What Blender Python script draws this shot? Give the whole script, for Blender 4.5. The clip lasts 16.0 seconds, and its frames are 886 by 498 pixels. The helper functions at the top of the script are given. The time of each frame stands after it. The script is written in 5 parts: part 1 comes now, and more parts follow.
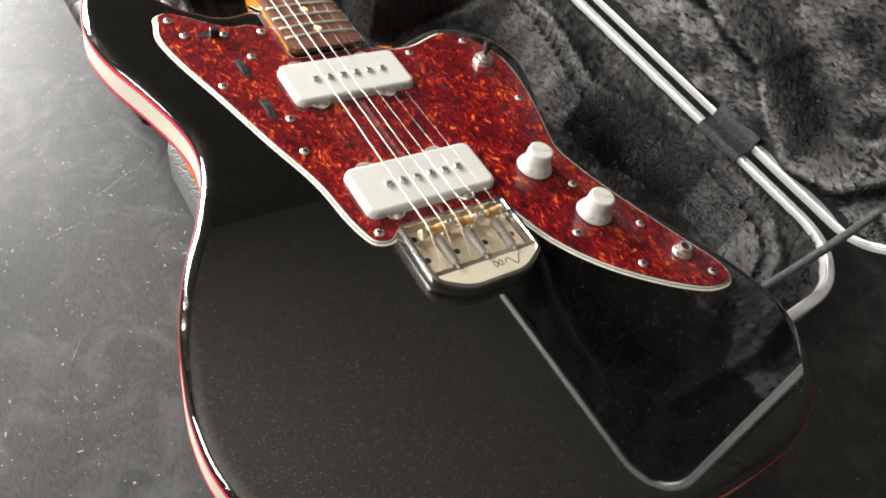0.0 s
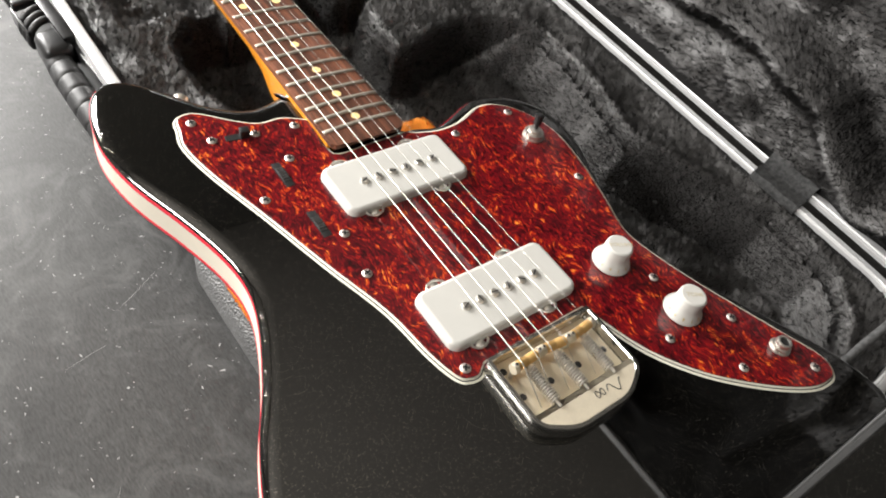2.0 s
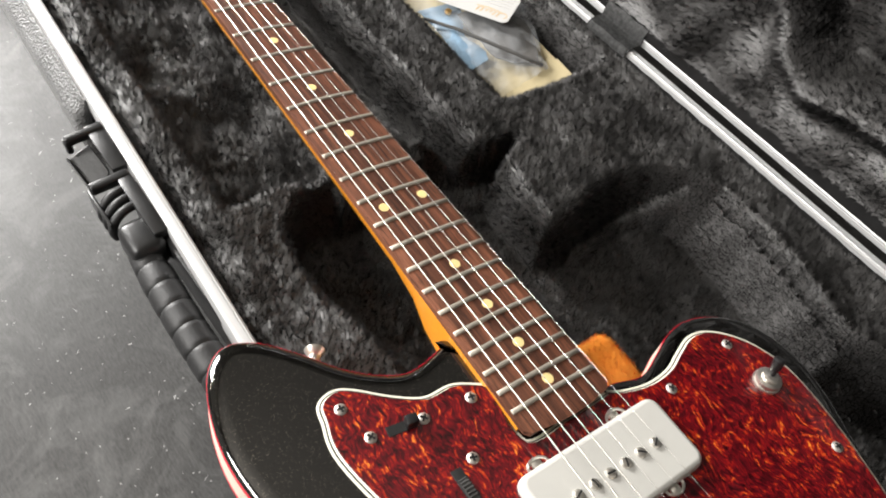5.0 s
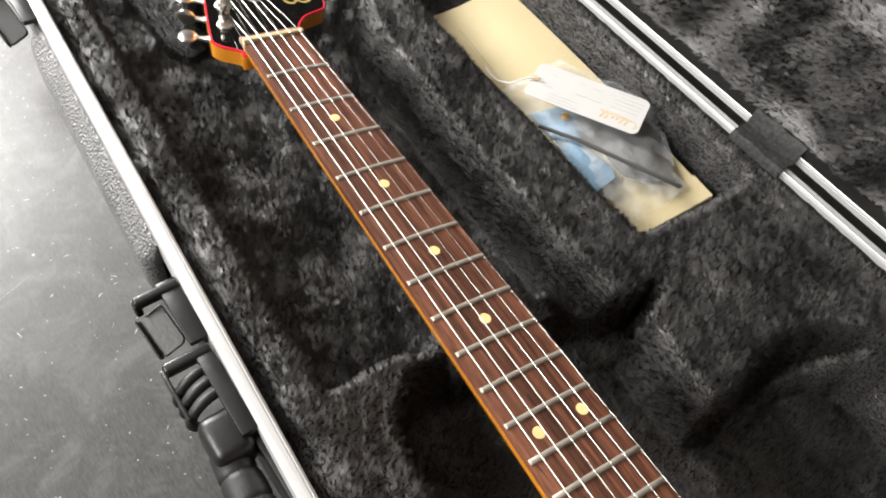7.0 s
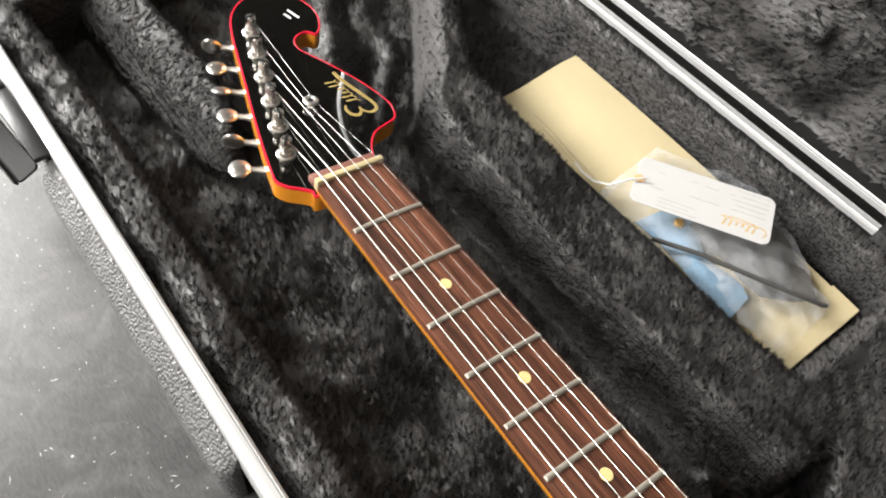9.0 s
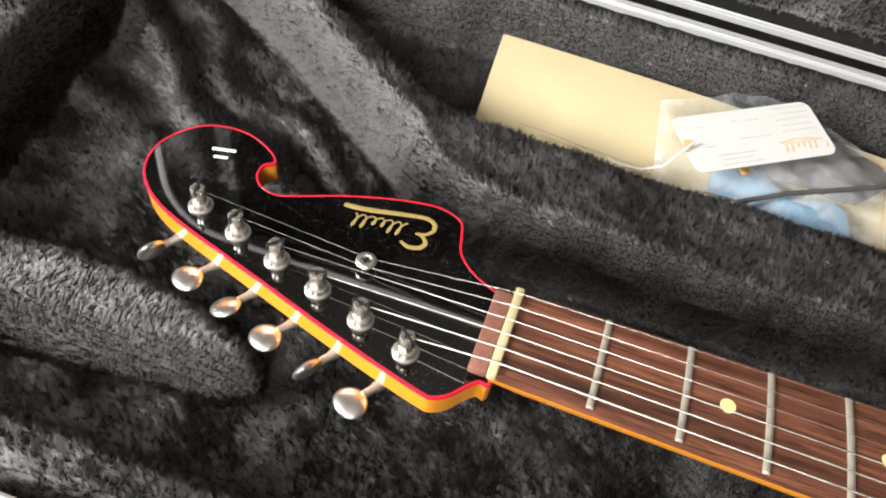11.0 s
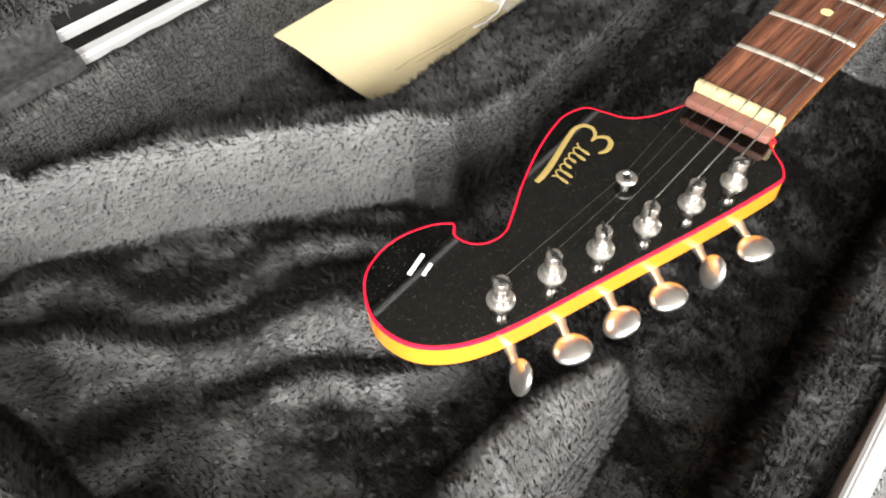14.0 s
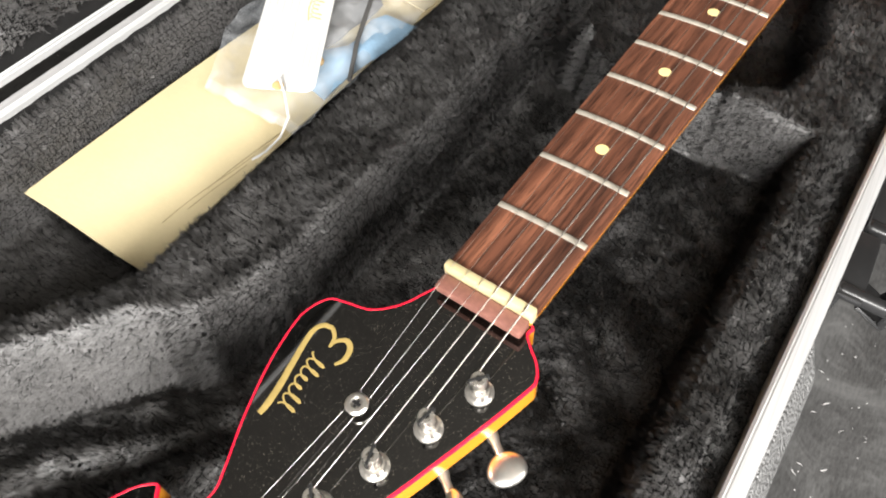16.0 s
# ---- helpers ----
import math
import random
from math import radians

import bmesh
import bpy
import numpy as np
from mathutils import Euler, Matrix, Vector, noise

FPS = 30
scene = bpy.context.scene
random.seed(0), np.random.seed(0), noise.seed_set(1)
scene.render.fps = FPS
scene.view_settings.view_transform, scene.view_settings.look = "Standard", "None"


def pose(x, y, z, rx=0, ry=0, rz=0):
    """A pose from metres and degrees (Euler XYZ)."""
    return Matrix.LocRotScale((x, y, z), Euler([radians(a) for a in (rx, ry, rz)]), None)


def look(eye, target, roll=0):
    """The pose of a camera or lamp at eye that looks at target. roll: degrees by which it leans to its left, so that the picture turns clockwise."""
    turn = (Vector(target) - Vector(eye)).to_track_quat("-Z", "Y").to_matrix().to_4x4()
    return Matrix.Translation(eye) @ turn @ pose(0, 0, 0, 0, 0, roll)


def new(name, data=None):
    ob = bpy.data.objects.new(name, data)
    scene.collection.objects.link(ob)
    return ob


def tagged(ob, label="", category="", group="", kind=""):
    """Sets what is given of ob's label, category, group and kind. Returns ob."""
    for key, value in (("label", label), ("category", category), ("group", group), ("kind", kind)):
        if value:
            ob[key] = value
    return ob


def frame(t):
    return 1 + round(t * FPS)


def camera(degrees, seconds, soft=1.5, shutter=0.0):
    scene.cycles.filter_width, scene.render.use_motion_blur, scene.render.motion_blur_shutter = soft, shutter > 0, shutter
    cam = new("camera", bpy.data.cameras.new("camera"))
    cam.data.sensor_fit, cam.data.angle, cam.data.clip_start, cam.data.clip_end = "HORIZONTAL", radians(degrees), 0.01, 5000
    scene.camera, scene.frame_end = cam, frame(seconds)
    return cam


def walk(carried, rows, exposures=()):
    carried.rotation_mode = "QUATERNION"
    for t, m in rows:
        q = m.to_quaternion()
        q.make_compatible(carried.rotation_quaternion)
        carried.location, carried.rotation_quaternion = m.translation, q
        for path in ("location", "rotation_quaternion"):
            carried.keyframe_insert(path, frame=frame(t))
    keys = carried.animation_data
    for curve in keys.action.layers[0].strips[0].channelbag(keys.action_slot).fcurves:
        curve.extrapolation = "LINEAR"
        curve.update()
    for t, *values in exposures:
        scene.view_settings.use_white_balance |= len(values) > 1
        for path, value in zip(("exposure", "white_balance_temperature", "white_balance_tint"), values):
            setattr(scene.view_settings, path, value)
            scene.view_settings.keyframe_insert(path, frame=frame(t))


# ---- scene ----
cam = camera(61.7, 16.0, soft=2.0)
# seconds, eye, turn in degrees
PATH = [
    (0, -0.2736, -0.8292, 0.4948, 35.16, -10.52, -35.14),
    (0.5, -0.2755, -0.8026, 0.4951, 35.12, -10.41, -36.25),
    (1, -0.2735, -0.7738, 0.4933, 35.02, -10.34, -37.43),
    (1.5, -0.2716, -0.7424, 0.492, 34.82, -10.34, -38.7),
    (2, -0.2689, -0.714, 0.4906, 34.64, -10.36, -39.91),
    (2.5, -0.2671, -0.6827, 0.4888, 34.46, -10.48, -40.88),
    (3, -0.2655, -0.6524, 0.4846, 34.37, -10.52, -41.38),
    (3.5, -0.2618, -0.6234, 0.48, 34.28, -10.35, -41.25),
    (4, -0.2445, -0.5923, 0.4783, 34.2, -9.84, -40.58),
    (4.5, -0.2282, -0.5528, 0.4679, 34.58, -9.17, -39.61),
    (5, -0.2173, -0.5077, 0.4608, 34.96, -8.55, -38.68),
    (5.2, -0.2129, -0.4873, 0.4577, 35.24, -8.41, -38.34),
    (7.3, -0.1782, -0.3399, 0.4367, 35.0, -7.43, -36.41),
    (7.5, -0.1753, -0.3244, 0.4378, 34.8, -7.34, -36.48),
    (8, -0.1712, -0.2868, 0.4368, 34.85, -7.21, -36.71),
    (8.5, -0.1666, -0.2532, 0.4284, 34.63, -7.15, -37.78),
    (9, -0.1623, -0.2058, 0.417, 34.24, -7.25, -40.44),
    (9.5, -0.1582, -0.1562, 0.4054, 33.53, -7.32, -45.11),
    (10, -0.1524, -0.0985, 0.3895, 33.55, -7.41, -51.7),
    (10.2, -0.1517, -0.0722, 0.3845, 33.37, -7.26, -54.79),
    (12.3, -0.1107, 0.1542, 0.3254, 35.45, -7.68, -118.82),
    (12.5, -0.1035, 0.1697, 0.3206, 36.07, -6.98, -124.46),
    (13, -0.0873, 0.2147, 0.3122, 36.68, -5.48, -133.78),
    (13.5, -0.062, 0.2644, 0.3134, 37.72, -4.81, -139.14),
    (14, -0.0358, 0.2951, 0.3114, 37.91, -4.59, -142.66),
    (14.5, -0.0278, 0.2918, 0.3148, 37.38, -4.72, -145.32),
    (15, -0.0294, 0.2622, 0.3214, 36.55, -4.64, -147.14),
    (15.5, -0.0385, 0.2157, 0.3322, 35.86, -4.35, -148.21),
    (16, -0.0560, 0.1530, 0.3480, 35.6, -2.97, -148.41),
]
walk(cam, [(t, pose(*p)) for t, *p in PATH], [(0.0, 0.22), (2.0, 0.15), (4.0, 0.0), (7.5, -0.1), (9.5, -0.14), (12.3, 0.10), (16.0, 0.26)])

# ---- light: daylight through two corner windows of a pale room ----
world = bpy.data.worlds.new("room_air")
scene.world = world
world.use_nodes = True
world.node_tree.nodes["Background"].inputs[0].default_value = (0.9, 0.95, 1.0, 1)
world.node_tree.nodes["Background"].inputs[1].default_value = 0.002


def area_lamp(name, eye, target, sx, sy, watts, colour):
    data = bpy.data.lights.new(name, "AREA")
    data.shape, data.size, data.size_y, data.energy, data.color = "RECTANGLE", sx, sy, watts, colour
    ob = new(name, data)
    ob.matrix_world = look(eye, target)
    return ob


area_lamp("north_window_light", (-0.55, 1.49, 0.82), (-0.55, 0.0, 0.82), 0.75, 0.66, 116, (1.0, 0.98, 0.95))
area_lamp("west_window_light", (-1.74, 0.30, 1.35), (0.0, 0.30, 1.35), 0.90, 0.70, 70, (1.0, 0.97, 0.93))


# ---- materials ----
def nodes_of(name):
    m = bpy.data.materials.new(name)
    m.use_nodes = True
    nt = m.node_tree
    return m, nt, nt.nodes["Principled BSDF"]


def setin(node, **values):
    for key, v in values.items():
        node.inputs[key.replace("_", " ")].default_value = v


def add(nt, kind, links=(), operation="", data_type="", blend_type="", feature=""):
    n = nt.nodes.new(kind)
    if operation:
        n.operation = operation
    if data_type:
        n.data_type, n.blend_type = data_type, blend_type
    if feature:
        n.feature = feature
    for socket, src in links:
        if hasattr(src, "is_output"):
            nt.links.new(src, n.inputs[socket])
        else:
            n.inputs[socket].default_value = src
    return n


def coords(nt, stretch=(1, 1, 1), turn=(0, 0, 0)):
    tc = add(nt, "ShaderNodeTexCoord")
    mp = add(nt, "ShaderNodeMapping", [("Vector", tc.outputs["Object"]), ("Scale", stretch), ("Rotation", turn)])
    return mp.outputs["Vector"]


def noise_tex(nt, vec, scale, detail=4.0, rough=0.55, distortion=0.0):
    n = add(nt, "ShaderNodeTexNoise", [("Vector", vec), ("Scale", scale), ("Detail", detail), ("Roughness", rough), ("Distortion", distortion)])
    return n.outputs["Fac"]


def ramp(nt, fac, stops):
    n = add(nt, "ShaderNodeValToRGB", [("Fac", fac)])
    e = n.color_ramp.elements
    while len(e) < len(stops):
        e.new(0.5)
    for el, (at, c) in zip(e, stops):
        el.position = at
        el.color = (*c, 1) if len(c) == 3 else c
    return n.outputs["Color"]


def grey(v):
    return (v, v, v)


def maths(nt, op, a, b=0.0, c=0.0):
    n = add(nt, "ShaderNodeMath", [(0, a), (1, b), (2, c)], operation=op)
    return n.outputs[0]


def mix_col(nt, fac, a, b, blend="MIX"):
    n = add(nt, "ShaderNodeMix", data_type="RGBA", blend_type=blend)
    for i, v in ((0, fac), (6, a), (7, b)):
        if hasattr(v, "is_output"):
            nt.links.new(v, n.inputs[i])
        else:
            n.inputs[i].default_value = v if i == 0 else (*v, 1)
    return n.outputs[2]


def bump(nt, bsdf, height, strength, distance):
    n = add(nt, "ShaderNodeBump", [("Height", height), ("Strength", strength), ("Distance", distance)])
    nt.links.new(n.outputs["Normal"], bsdf.inputs["Normal"])


def plain(name, colour, rough=0.4, metal=0.0, vary=0.12, scale=60.0, relief=0.0, relief_scale=400.0, coat=0.0, spec=0.5, rough_vary=0.08):
    """A surface with mottled colour, uneven gloss and, if asked, fine relief."""
    m, nt, b = nodes_of(name)
    v = coords(nt)
    n1, n2 = noise_tex(nt, v, scale), noise_tex(nt, v, scale * 9)
    f = maths(nt, "MULTIPLY_ADD", n2, 0.4, maths(nt, "MULTIPLY", n1, 0.6))
    lo, hi = [tuple(min(1, c * k) for c in colour) for k in (1 - vary, 1 + vary)]
    nt.links.new(ramp(nt, f, [(0.3, lo), (0.7, hi)]), b.inputs["Base Color"])
    nt.links.new(maths(nt, "MULTIPLY_ADD", n1, 2 * rough_vary, max(0.02, rough - rough_vary)), b.inputs["Roughness"])
    setin(b, Metallic=metal, Coat_Weight=coat, Coat_Roughness=0.04, Specular_IOR_Level=spec)
    if relief:
        bump(nt, b, noise_tex(nt, v, relief_scale, 3), 0.6, relief)
    return m


def sparkle_black():
    """Deep black lacquer over fine metal flakes that lie almost flat, under a clear glossy coat."""
    m, nt, b = nodes_of("black_flake_lacquer")
    v = coords(nt)
    vo = add(nt, "ShaderNodeTexVoronoi", [("Vector", v), ("Scale", 2100.0)])
    hue = add(nt, "ShaderNodeSeparateColor", [("Color", vo.outputs["Color"])])
    near = maths(nt, "LESS_THAN", vo.outputs["Distance"], 0.42)
    flake = maths(nt, "MULTIPLY", maths(nt, "GREATER_THAN", hue.outputs[0], 0.72), near)
    size = maths(nt, "POWER", hue.outputs[1], 4.8)
    shine = maths(nt, "MULTIPLY", flake, size)
    nt.links.new(mix_col(nt, shine, (0.0018, 0.0017, 0.0015), (0.80, 0.74, 0.62)), b.inputs["Base Color"])
    nt.links.new(maths(nt, "MULTIPLY", flake, 0.9), b.inputs["Metallic"])
    tip = add(nt, "ShaderNodeVectorMath", [(0, vo.outputs["Color"]), (1, (0.5, 0.5, 0.5))], operation="SUBTRACT").outputs[0]
    lean = add(nt, "ShaderNodeVectorMath", [(0, tip), (1, (0.14, 0.14, 0.14))], operation="MULTIPLY").outputs[0]
    up = add(nt, "ShaderNodeNewGeometry").outputs["Normal"]
    turned = add(nt, "ShaderNodeVectorMath", [(0, up), (1, lean)], operation="ADD").outputs[0]
    nt.links.new(add(nt, "ShaderNodeVectorMath", [(0, turned)], operation="NORMALIZE").outputs[0], b.inputs["Normal"])
    setin(b, Roughness=0.2, Coat_Weight=1.0, Coat_Roughness=0.03, Coat_IOR=2.0, Specular_IOR_Level=0.0)
    return m


def tortoise():
    m, nt, b = nodes_of("red_tortoise_celluloid")
    tc = add(nt, "ShaderNodeTexCoord").outputs["Object"]
    bend = add(nt, "ShaderNodeTexNoise", [("Vector", tc), ("Scale", 45.0), ("Detail", 2.0)]).outputs["Color"]
    bent = add(nt, "ShaderNodeVectorMath", [(0, bend), (1, (0.018, 0.018, 0.0))], operation="MULTIPLY").outputs[0]
    warp = add(nt, "ShaderNodeVectorMath", [(0, tc), (1, bent)], operation="ADD").outputs[0]
    v = add(nt, "ShaderNodeMapping", [("Vector", warp), ("Rotation", (0, 0, 0.25)), ("Scale", (1.0, 0.36, 1.0))]).outputs["Vector"]
    a = noise_tex(nt, v, 620.0, 2.0, 0.5, 0.9)
    fine = noise_tex(nt, v, 1300.0, 2.0, 0.5, 0.6)
    mask = noise_tex(nt, tc, 60.0, 3.0, 0.6, 0.8)
    streak = maths(nt, "MULTIPLY_ADD", fine, 0.19, maths(nt, "MULTIPLY_ADD", a, 0.72, maths(nt, "MULTIPLY", mask, 0.42)))
    c = ramp(nt, streak, [(0.49, (0.010, 0.0005, 0.001)), (0.62, (0.070, 0.0022, 0.005)), (0.725, (0.165, 0.004, 0.007)), (0.775, (0.33, 0.012, 0.006)), (0.815, (0.55, 0.075, 0.011)), (0.88, (0.88, 0.28, 0.04))])
    nt.links.new(c, b.inputs["Base Color"])
    setin(b, Roughness=0.3, Coat_Weight=1.0, Coat_Roughness=0.03, Specular_IOR_Level=0.35)
    return m


def rosewood():
    m, nt, b = nodes_of("rosewood")
    v = coords(nt, (1.0, 0.035, 1.0))
    grain = noise_tex(nt, v, 420.0, 5.0, 0.6, 0.4)
    v2 = coords(nt, (1.0, 0.06, 1.0))
    band = noise_tex(nt, v2, 110.0, 3.0, 0.5, 0.3)
    pore = noise_tex(nt, coords(nt, (1.0, 0.05, 1.0)), 1500.0, 2.0)
    c = ramp(nt, band, [(0.25, (0.06, 0.023, 0.014)), (0.5, (0.14, 0.052, 0.029)), (0.72, (0.26, 0.10, 0.055))])
    g = ramp(nt, grain, [(0.36, grey(0.42)), (0.6, grey(1.1))])
    p = ramp(nt, pore, [(0.36, grey(0.45)), (0.46, grey(1.0))])
    nt.links.new(mix_col(nt, 1.0, mix_col(nt, 1.0, c, g, "MULTIPLY"), p, "MULTIPLY"), b.inputs["Base Color"])
    setin(b, Roughness=0.46, Specular_IOR_Level=0.45)
    bump(nt, b, pore, 0.35, 0.0002)
    return m


def table_surface():
    m, nt, b = nodes_of("scratched_charcoal_laminate")
    v = coords(nt)
    cloud, fine = noise_tex(nt, v, 5.0, 5), noise_tex(nt, v, 60.0, 5)
    brush = noise_tex(nt, coords(nt, (1.0, 0.05, 1.0), (0, 0, -0.5)), 220.0, 4)
    c = ramp(nt, cloud, [(0.3, grey(0.028)), (0.7, (0.055, 0.054, 0.053))])
    spots = add(nt, "ShaderNodeTexVoronoi", [("Vector", v), ("Scale", 95.0), ("Randomness", 1.0)])
    sep = add(nt, "ShaderNodeSeparateColor", [("Color", spots.outputs["Color"])])
    speck = maths(nt, "MULTIPLY", maths(nt, "LESS_THAN", spots.outputs["Distance"], 0.085), maths(nt, "GREATER_THAN", sep.outputs[0], 0.9))
    spots2 = add(nt, "ShaderNodeTexVoronoi", [("Vector", v), ("Scale", 330.0), ("Randomness", 1.0)])
    sep2 = add(nt, "ShaderNodeSeparateColor", [("Color", spots2.outputs["Color"])])
    speck2 = maths(nt, "MULTIPLY", maths(nt, "LESS_THAN", spots2.outputs["Distance"], 0.16), maths(nt, "GREATER_THAN", sep2.outputs[0], 0.93))
    grain = ramp(nt, noise_tex(nt, coords(nt, (1.0, 0.25, 1.0), (0, 0, -0.5)), 700.0, 4.0, 0.7), [(0.3, grey(0.45)), (0.7, grey(1.5))])
    c = mix_col(nt, 1.0, c, grain, "MULTIPLY")
    smear = ramp(nt, noise_tex(nt, v, 22.0, 6.0, 0.7, 1.2), [(0.48, grey(0.0)), (0.70, grey(0.4))])
    c = mix_col(nt, smear, c, (0.16, 0.16, 0.158))
    dust = maths(nt, "MAXIMUM", maths(nt, "MULTIPLY", speck, 0.8), maths(nt, "MULTIPLY", speck2, 0.7))
    nt.links.new(mix_col(nt, dust, c, (0.45, 0.45, 0.44)), b.inputs["Base Color"])
    r = maths(nt, "MULTIPLY_ADD", fine, 0.16, maths(nt, "MULTIPLY_ADD", brush, 0.16, 0.32))
    nt.links.new(r, b.inputs["Roughness"])
    setin(b, Specular_IOR_Level=0.52)
    bump(nt, b, maths(nt, "MULTIPLY_ADD", brush, 0.5, fine), 0.12, 0.0004)
    return m


def plush(name, dark, light):
    m, nt, b = nodes_of(name)
    isl = add(nt, "ShaderNodeNewGeometry").outputs["Random Per Island"]
    big = noise_tex(nt, coords(nt), 26.0, 4.0)
    f = maths(nt, "MULTIPLY_ADD", isl, 0.4, maths(nt, "MULTIPLY", big, 0.6))
    nt.links.new(ramp(nt, f, [(0.1, dark), (0.9, light)]), b.inputs["Base Color"])
    setin(b, Roughness=0.5, Specular_IOR_Level=0.6)
    return m


def grained_vinyl(name, dark, light, size, depth):
    m, nt, b = nodes_of(name)
    v = coords(nt)
    vo = add(nt, "ShaderNodeTexVoronoi", [("Vector", v), ("Scale", size)], feature="SMOOTH_F1")
    n = noise_tex(nt, v, 30.0, 4)
    nt.links.new(ramp(nt, n, [(0.3, grey(dark)), (0.7, grey(light))]), b.inputs["Base Color"])
    setin(b, Roughness=0.42)
    bump(nt, b, vo.outputs["Distance"], 1.0, depth)
    return m


def brushed_alu():
    m, nt, b = nodes_of("brushed_aluminium")
    s = noise_tex(nt, coords(nt, (1.0, 0.01, 1.0)), 1300.0, 3)
    nt.links.new(ramp(nt, s, [(0.3, grey(0.54)), (0.7, grey(0.67))]), b.inputs["Base Color"])
    nt.links.new(maths(nt, "MULTIPLY_ADD", s, 0.18, 0.28), b.inputs["Roughness"])
    setin(b, Metallic=0.45)
    return m


def clear_film():
    m, nt, b = nodes_of("clear_plastic_film")
    n = noise_tex(nt, coords(nt), 55.0, 4, 0.6, 0.8)
    nt.links.new(ramp(nt, n, [(0.3, (0.62, 0.66, 0.7)), (0.7, (0.8, 0.82, 0.84))]), b.inputs["Base Color"])
    nt.links.new(ramp(nt, n, [(0.35, grey(0.12)), (0.75, grey(0.34))]), b.inputs["Alpha"])
    setin(b, Roughness=0.16, Specular_IOR_Level=0.6)
    bump(nt, b, n, 0.4, 0.003)
    return m


BLACK = sparkle_black()
TORTOISE = tortoise()
ROSEWOOD = rosewood()
TABLE = table_surface()
PILE = plush("black_plush_pile", (0.016, 0.0153, 0.0150), (0.132, 0.127, 0.125))
BACKING = plain("black_plush_backing", (0.012, 0.0118, 0.0117), 0.95, vary=0.3, spec=0.1)
VINYL = grained_vinyl("pebbled_case_plastic", 0.028, 0.05, 330.0, 0.0016)
PANEL = grained_vinyl("pebbled_grey_plastic", 0.12, 0.18, 620.0, 0.0020)
ALU = brushed_alu()
FILM = clear_film()
CREAM = plain("cream_binding_plastic", (0.74, 0.68, 0.57), 0.45, vary=0.04, coat=0.15)
RED = plain("red_purfling", (0.80, 0.010, 0.040), 0.4, vary=0.08, coat=0.2)
AMBER = plain("amber_tinted_maple_lacquer", (0.72, 0.275, 0.026), 0.25, vary=0.10, scale=35, coat=0.8)
WHITE = plain("aged_white_plastic", (0.56, 0.55, 0.515), 0.32, vary=0.025, scale=25, coat=0.25)
GUARD_WHITE = plain("guard_white_ply", (0.78, 0.76, 0.64), 0.35, vary=0.04)
GUARD_BLACK = plain("guard_black_ply", (0.02, 0.02, 0.02), 0.35)
NICKEL = plain("nickel", (0.78, 0.745, 0.685), 0.30, 0.93, vary=0.08, scale=120, rough_vary=0.1)
CHROME = plain("chrome", (0.50, 0.49, 0.46), 0.25, 1.0, vary=0.06, scale=70, rough_vary=0.05)
SATIN = plain("satin_nickel", (0.80, 0.71, 0.55), 0.36, 0.45, vary=0.08, scale=90)
SATIN_SILVER = plain("worn_nickel_button", (0.68, 0.66, 0.62), 0.3, 0.95, vary=0.06, scale=150)
STEEL = plain("string_steel", (0.48, 0.465, 0.435), 0.3, 1.0, vary=0.05)
WOUND = plain("wound_string_nickel", (0.55, 0.525, 0.475), 0.38, 1.0, vary=0.08, relief=0.0002, relief_scale=2500)
FRETWIRE = plain("tarnished_fret_wire", (0.40, 0.365, 0.305), 0.45, 0.5, vary=0.14, scale=300)
BRASS = plain("aged_brass", (0.80, 0.50, 0.19), 0.45, 0.75, vary=0.14, scale=200)
BONE = plain("aged_bone", (0.52, 0.43, 0.24), 0.4, vary=0.07, scale=200)
CLAY = plain("cream_inlay", (0.86, 0.66, 0.30), 0.45, vary=0.05, scale=300)
BLACK_PLASTIC = plain("black_plastic", (0.013, 0.013, 0.0135), 0.36, vary=0.2, relief=0.0002)
RUBBER = plain("black_rubber", (0.014, 0.014, 0.0145), 0.5, vary=0.2, relief=0.0003, relief_scale=700)


def woven():
    m, nt, b = nodes_of("black_webbing")
    v = coords(nt)
    w1 = add(nt, "ShaderNodeTexWave", [("Vector", coords(nt, (0, 1, 0))), ("Scale", 150.0)]).outputs["Fac"]
    w2 = add(nt, "ShaderNodeTexWave", [("Vector", coords(nt, (1, 0, 1), (0, 0, 0))), ("Scale", 210.0)]).outputs["Fac"]
    w = maths(nt, "MULTIPLY", w1, w2)
    f = maths(nt, "MULTIPLY_ADD", noise_tex(nt, v, 300.0), 0.3, w)
    nt.links.new(ramp(nt, f, [(0.1, grey(0.03)), (0.7, grey(0.42))]), b.inputs["Base Color"])
    setin(b, Roughness=0.6)
    bump(nt, b, w, 0.8, 0.0015)
    return m


WEBBING = woven()
GOLD_INK = plain("gold_ink", (0.52, 0.38, 0.13), 0.4, 0.4, vary=0.15)
WHITE_INK = plain("white_ink", (0.85, 0.85, 0.85), 0.5, vary=0.03)
FADED_GOLD = plain("faded_gold_ink", (0.50, 0.44, 0.31), 0.5, 0.1, vary=0.2)
ROLLER = plain("grey_roller_plastic", (0.055, 0.053, 0.051), 0.5, vary=0.2)
PRINT_INK = plain("grey_print_ink", (0.46, 0.445, 0.42), 0.6, vary=0.1)
PAPER = plain("manila_paper", (0.53, 0.445, 0.265), 0.75, vary=0.05, scale=40, relief=0.0002, relief_scale=500)
CARD = plain("white_card", (0.56, 0.555, 0.54), 0.55, vary=0.03)
BLUE_FILM = plain("blue_foam", (0.20, 0.31, 0.42), 0.6, vary=0.3, scale=80)
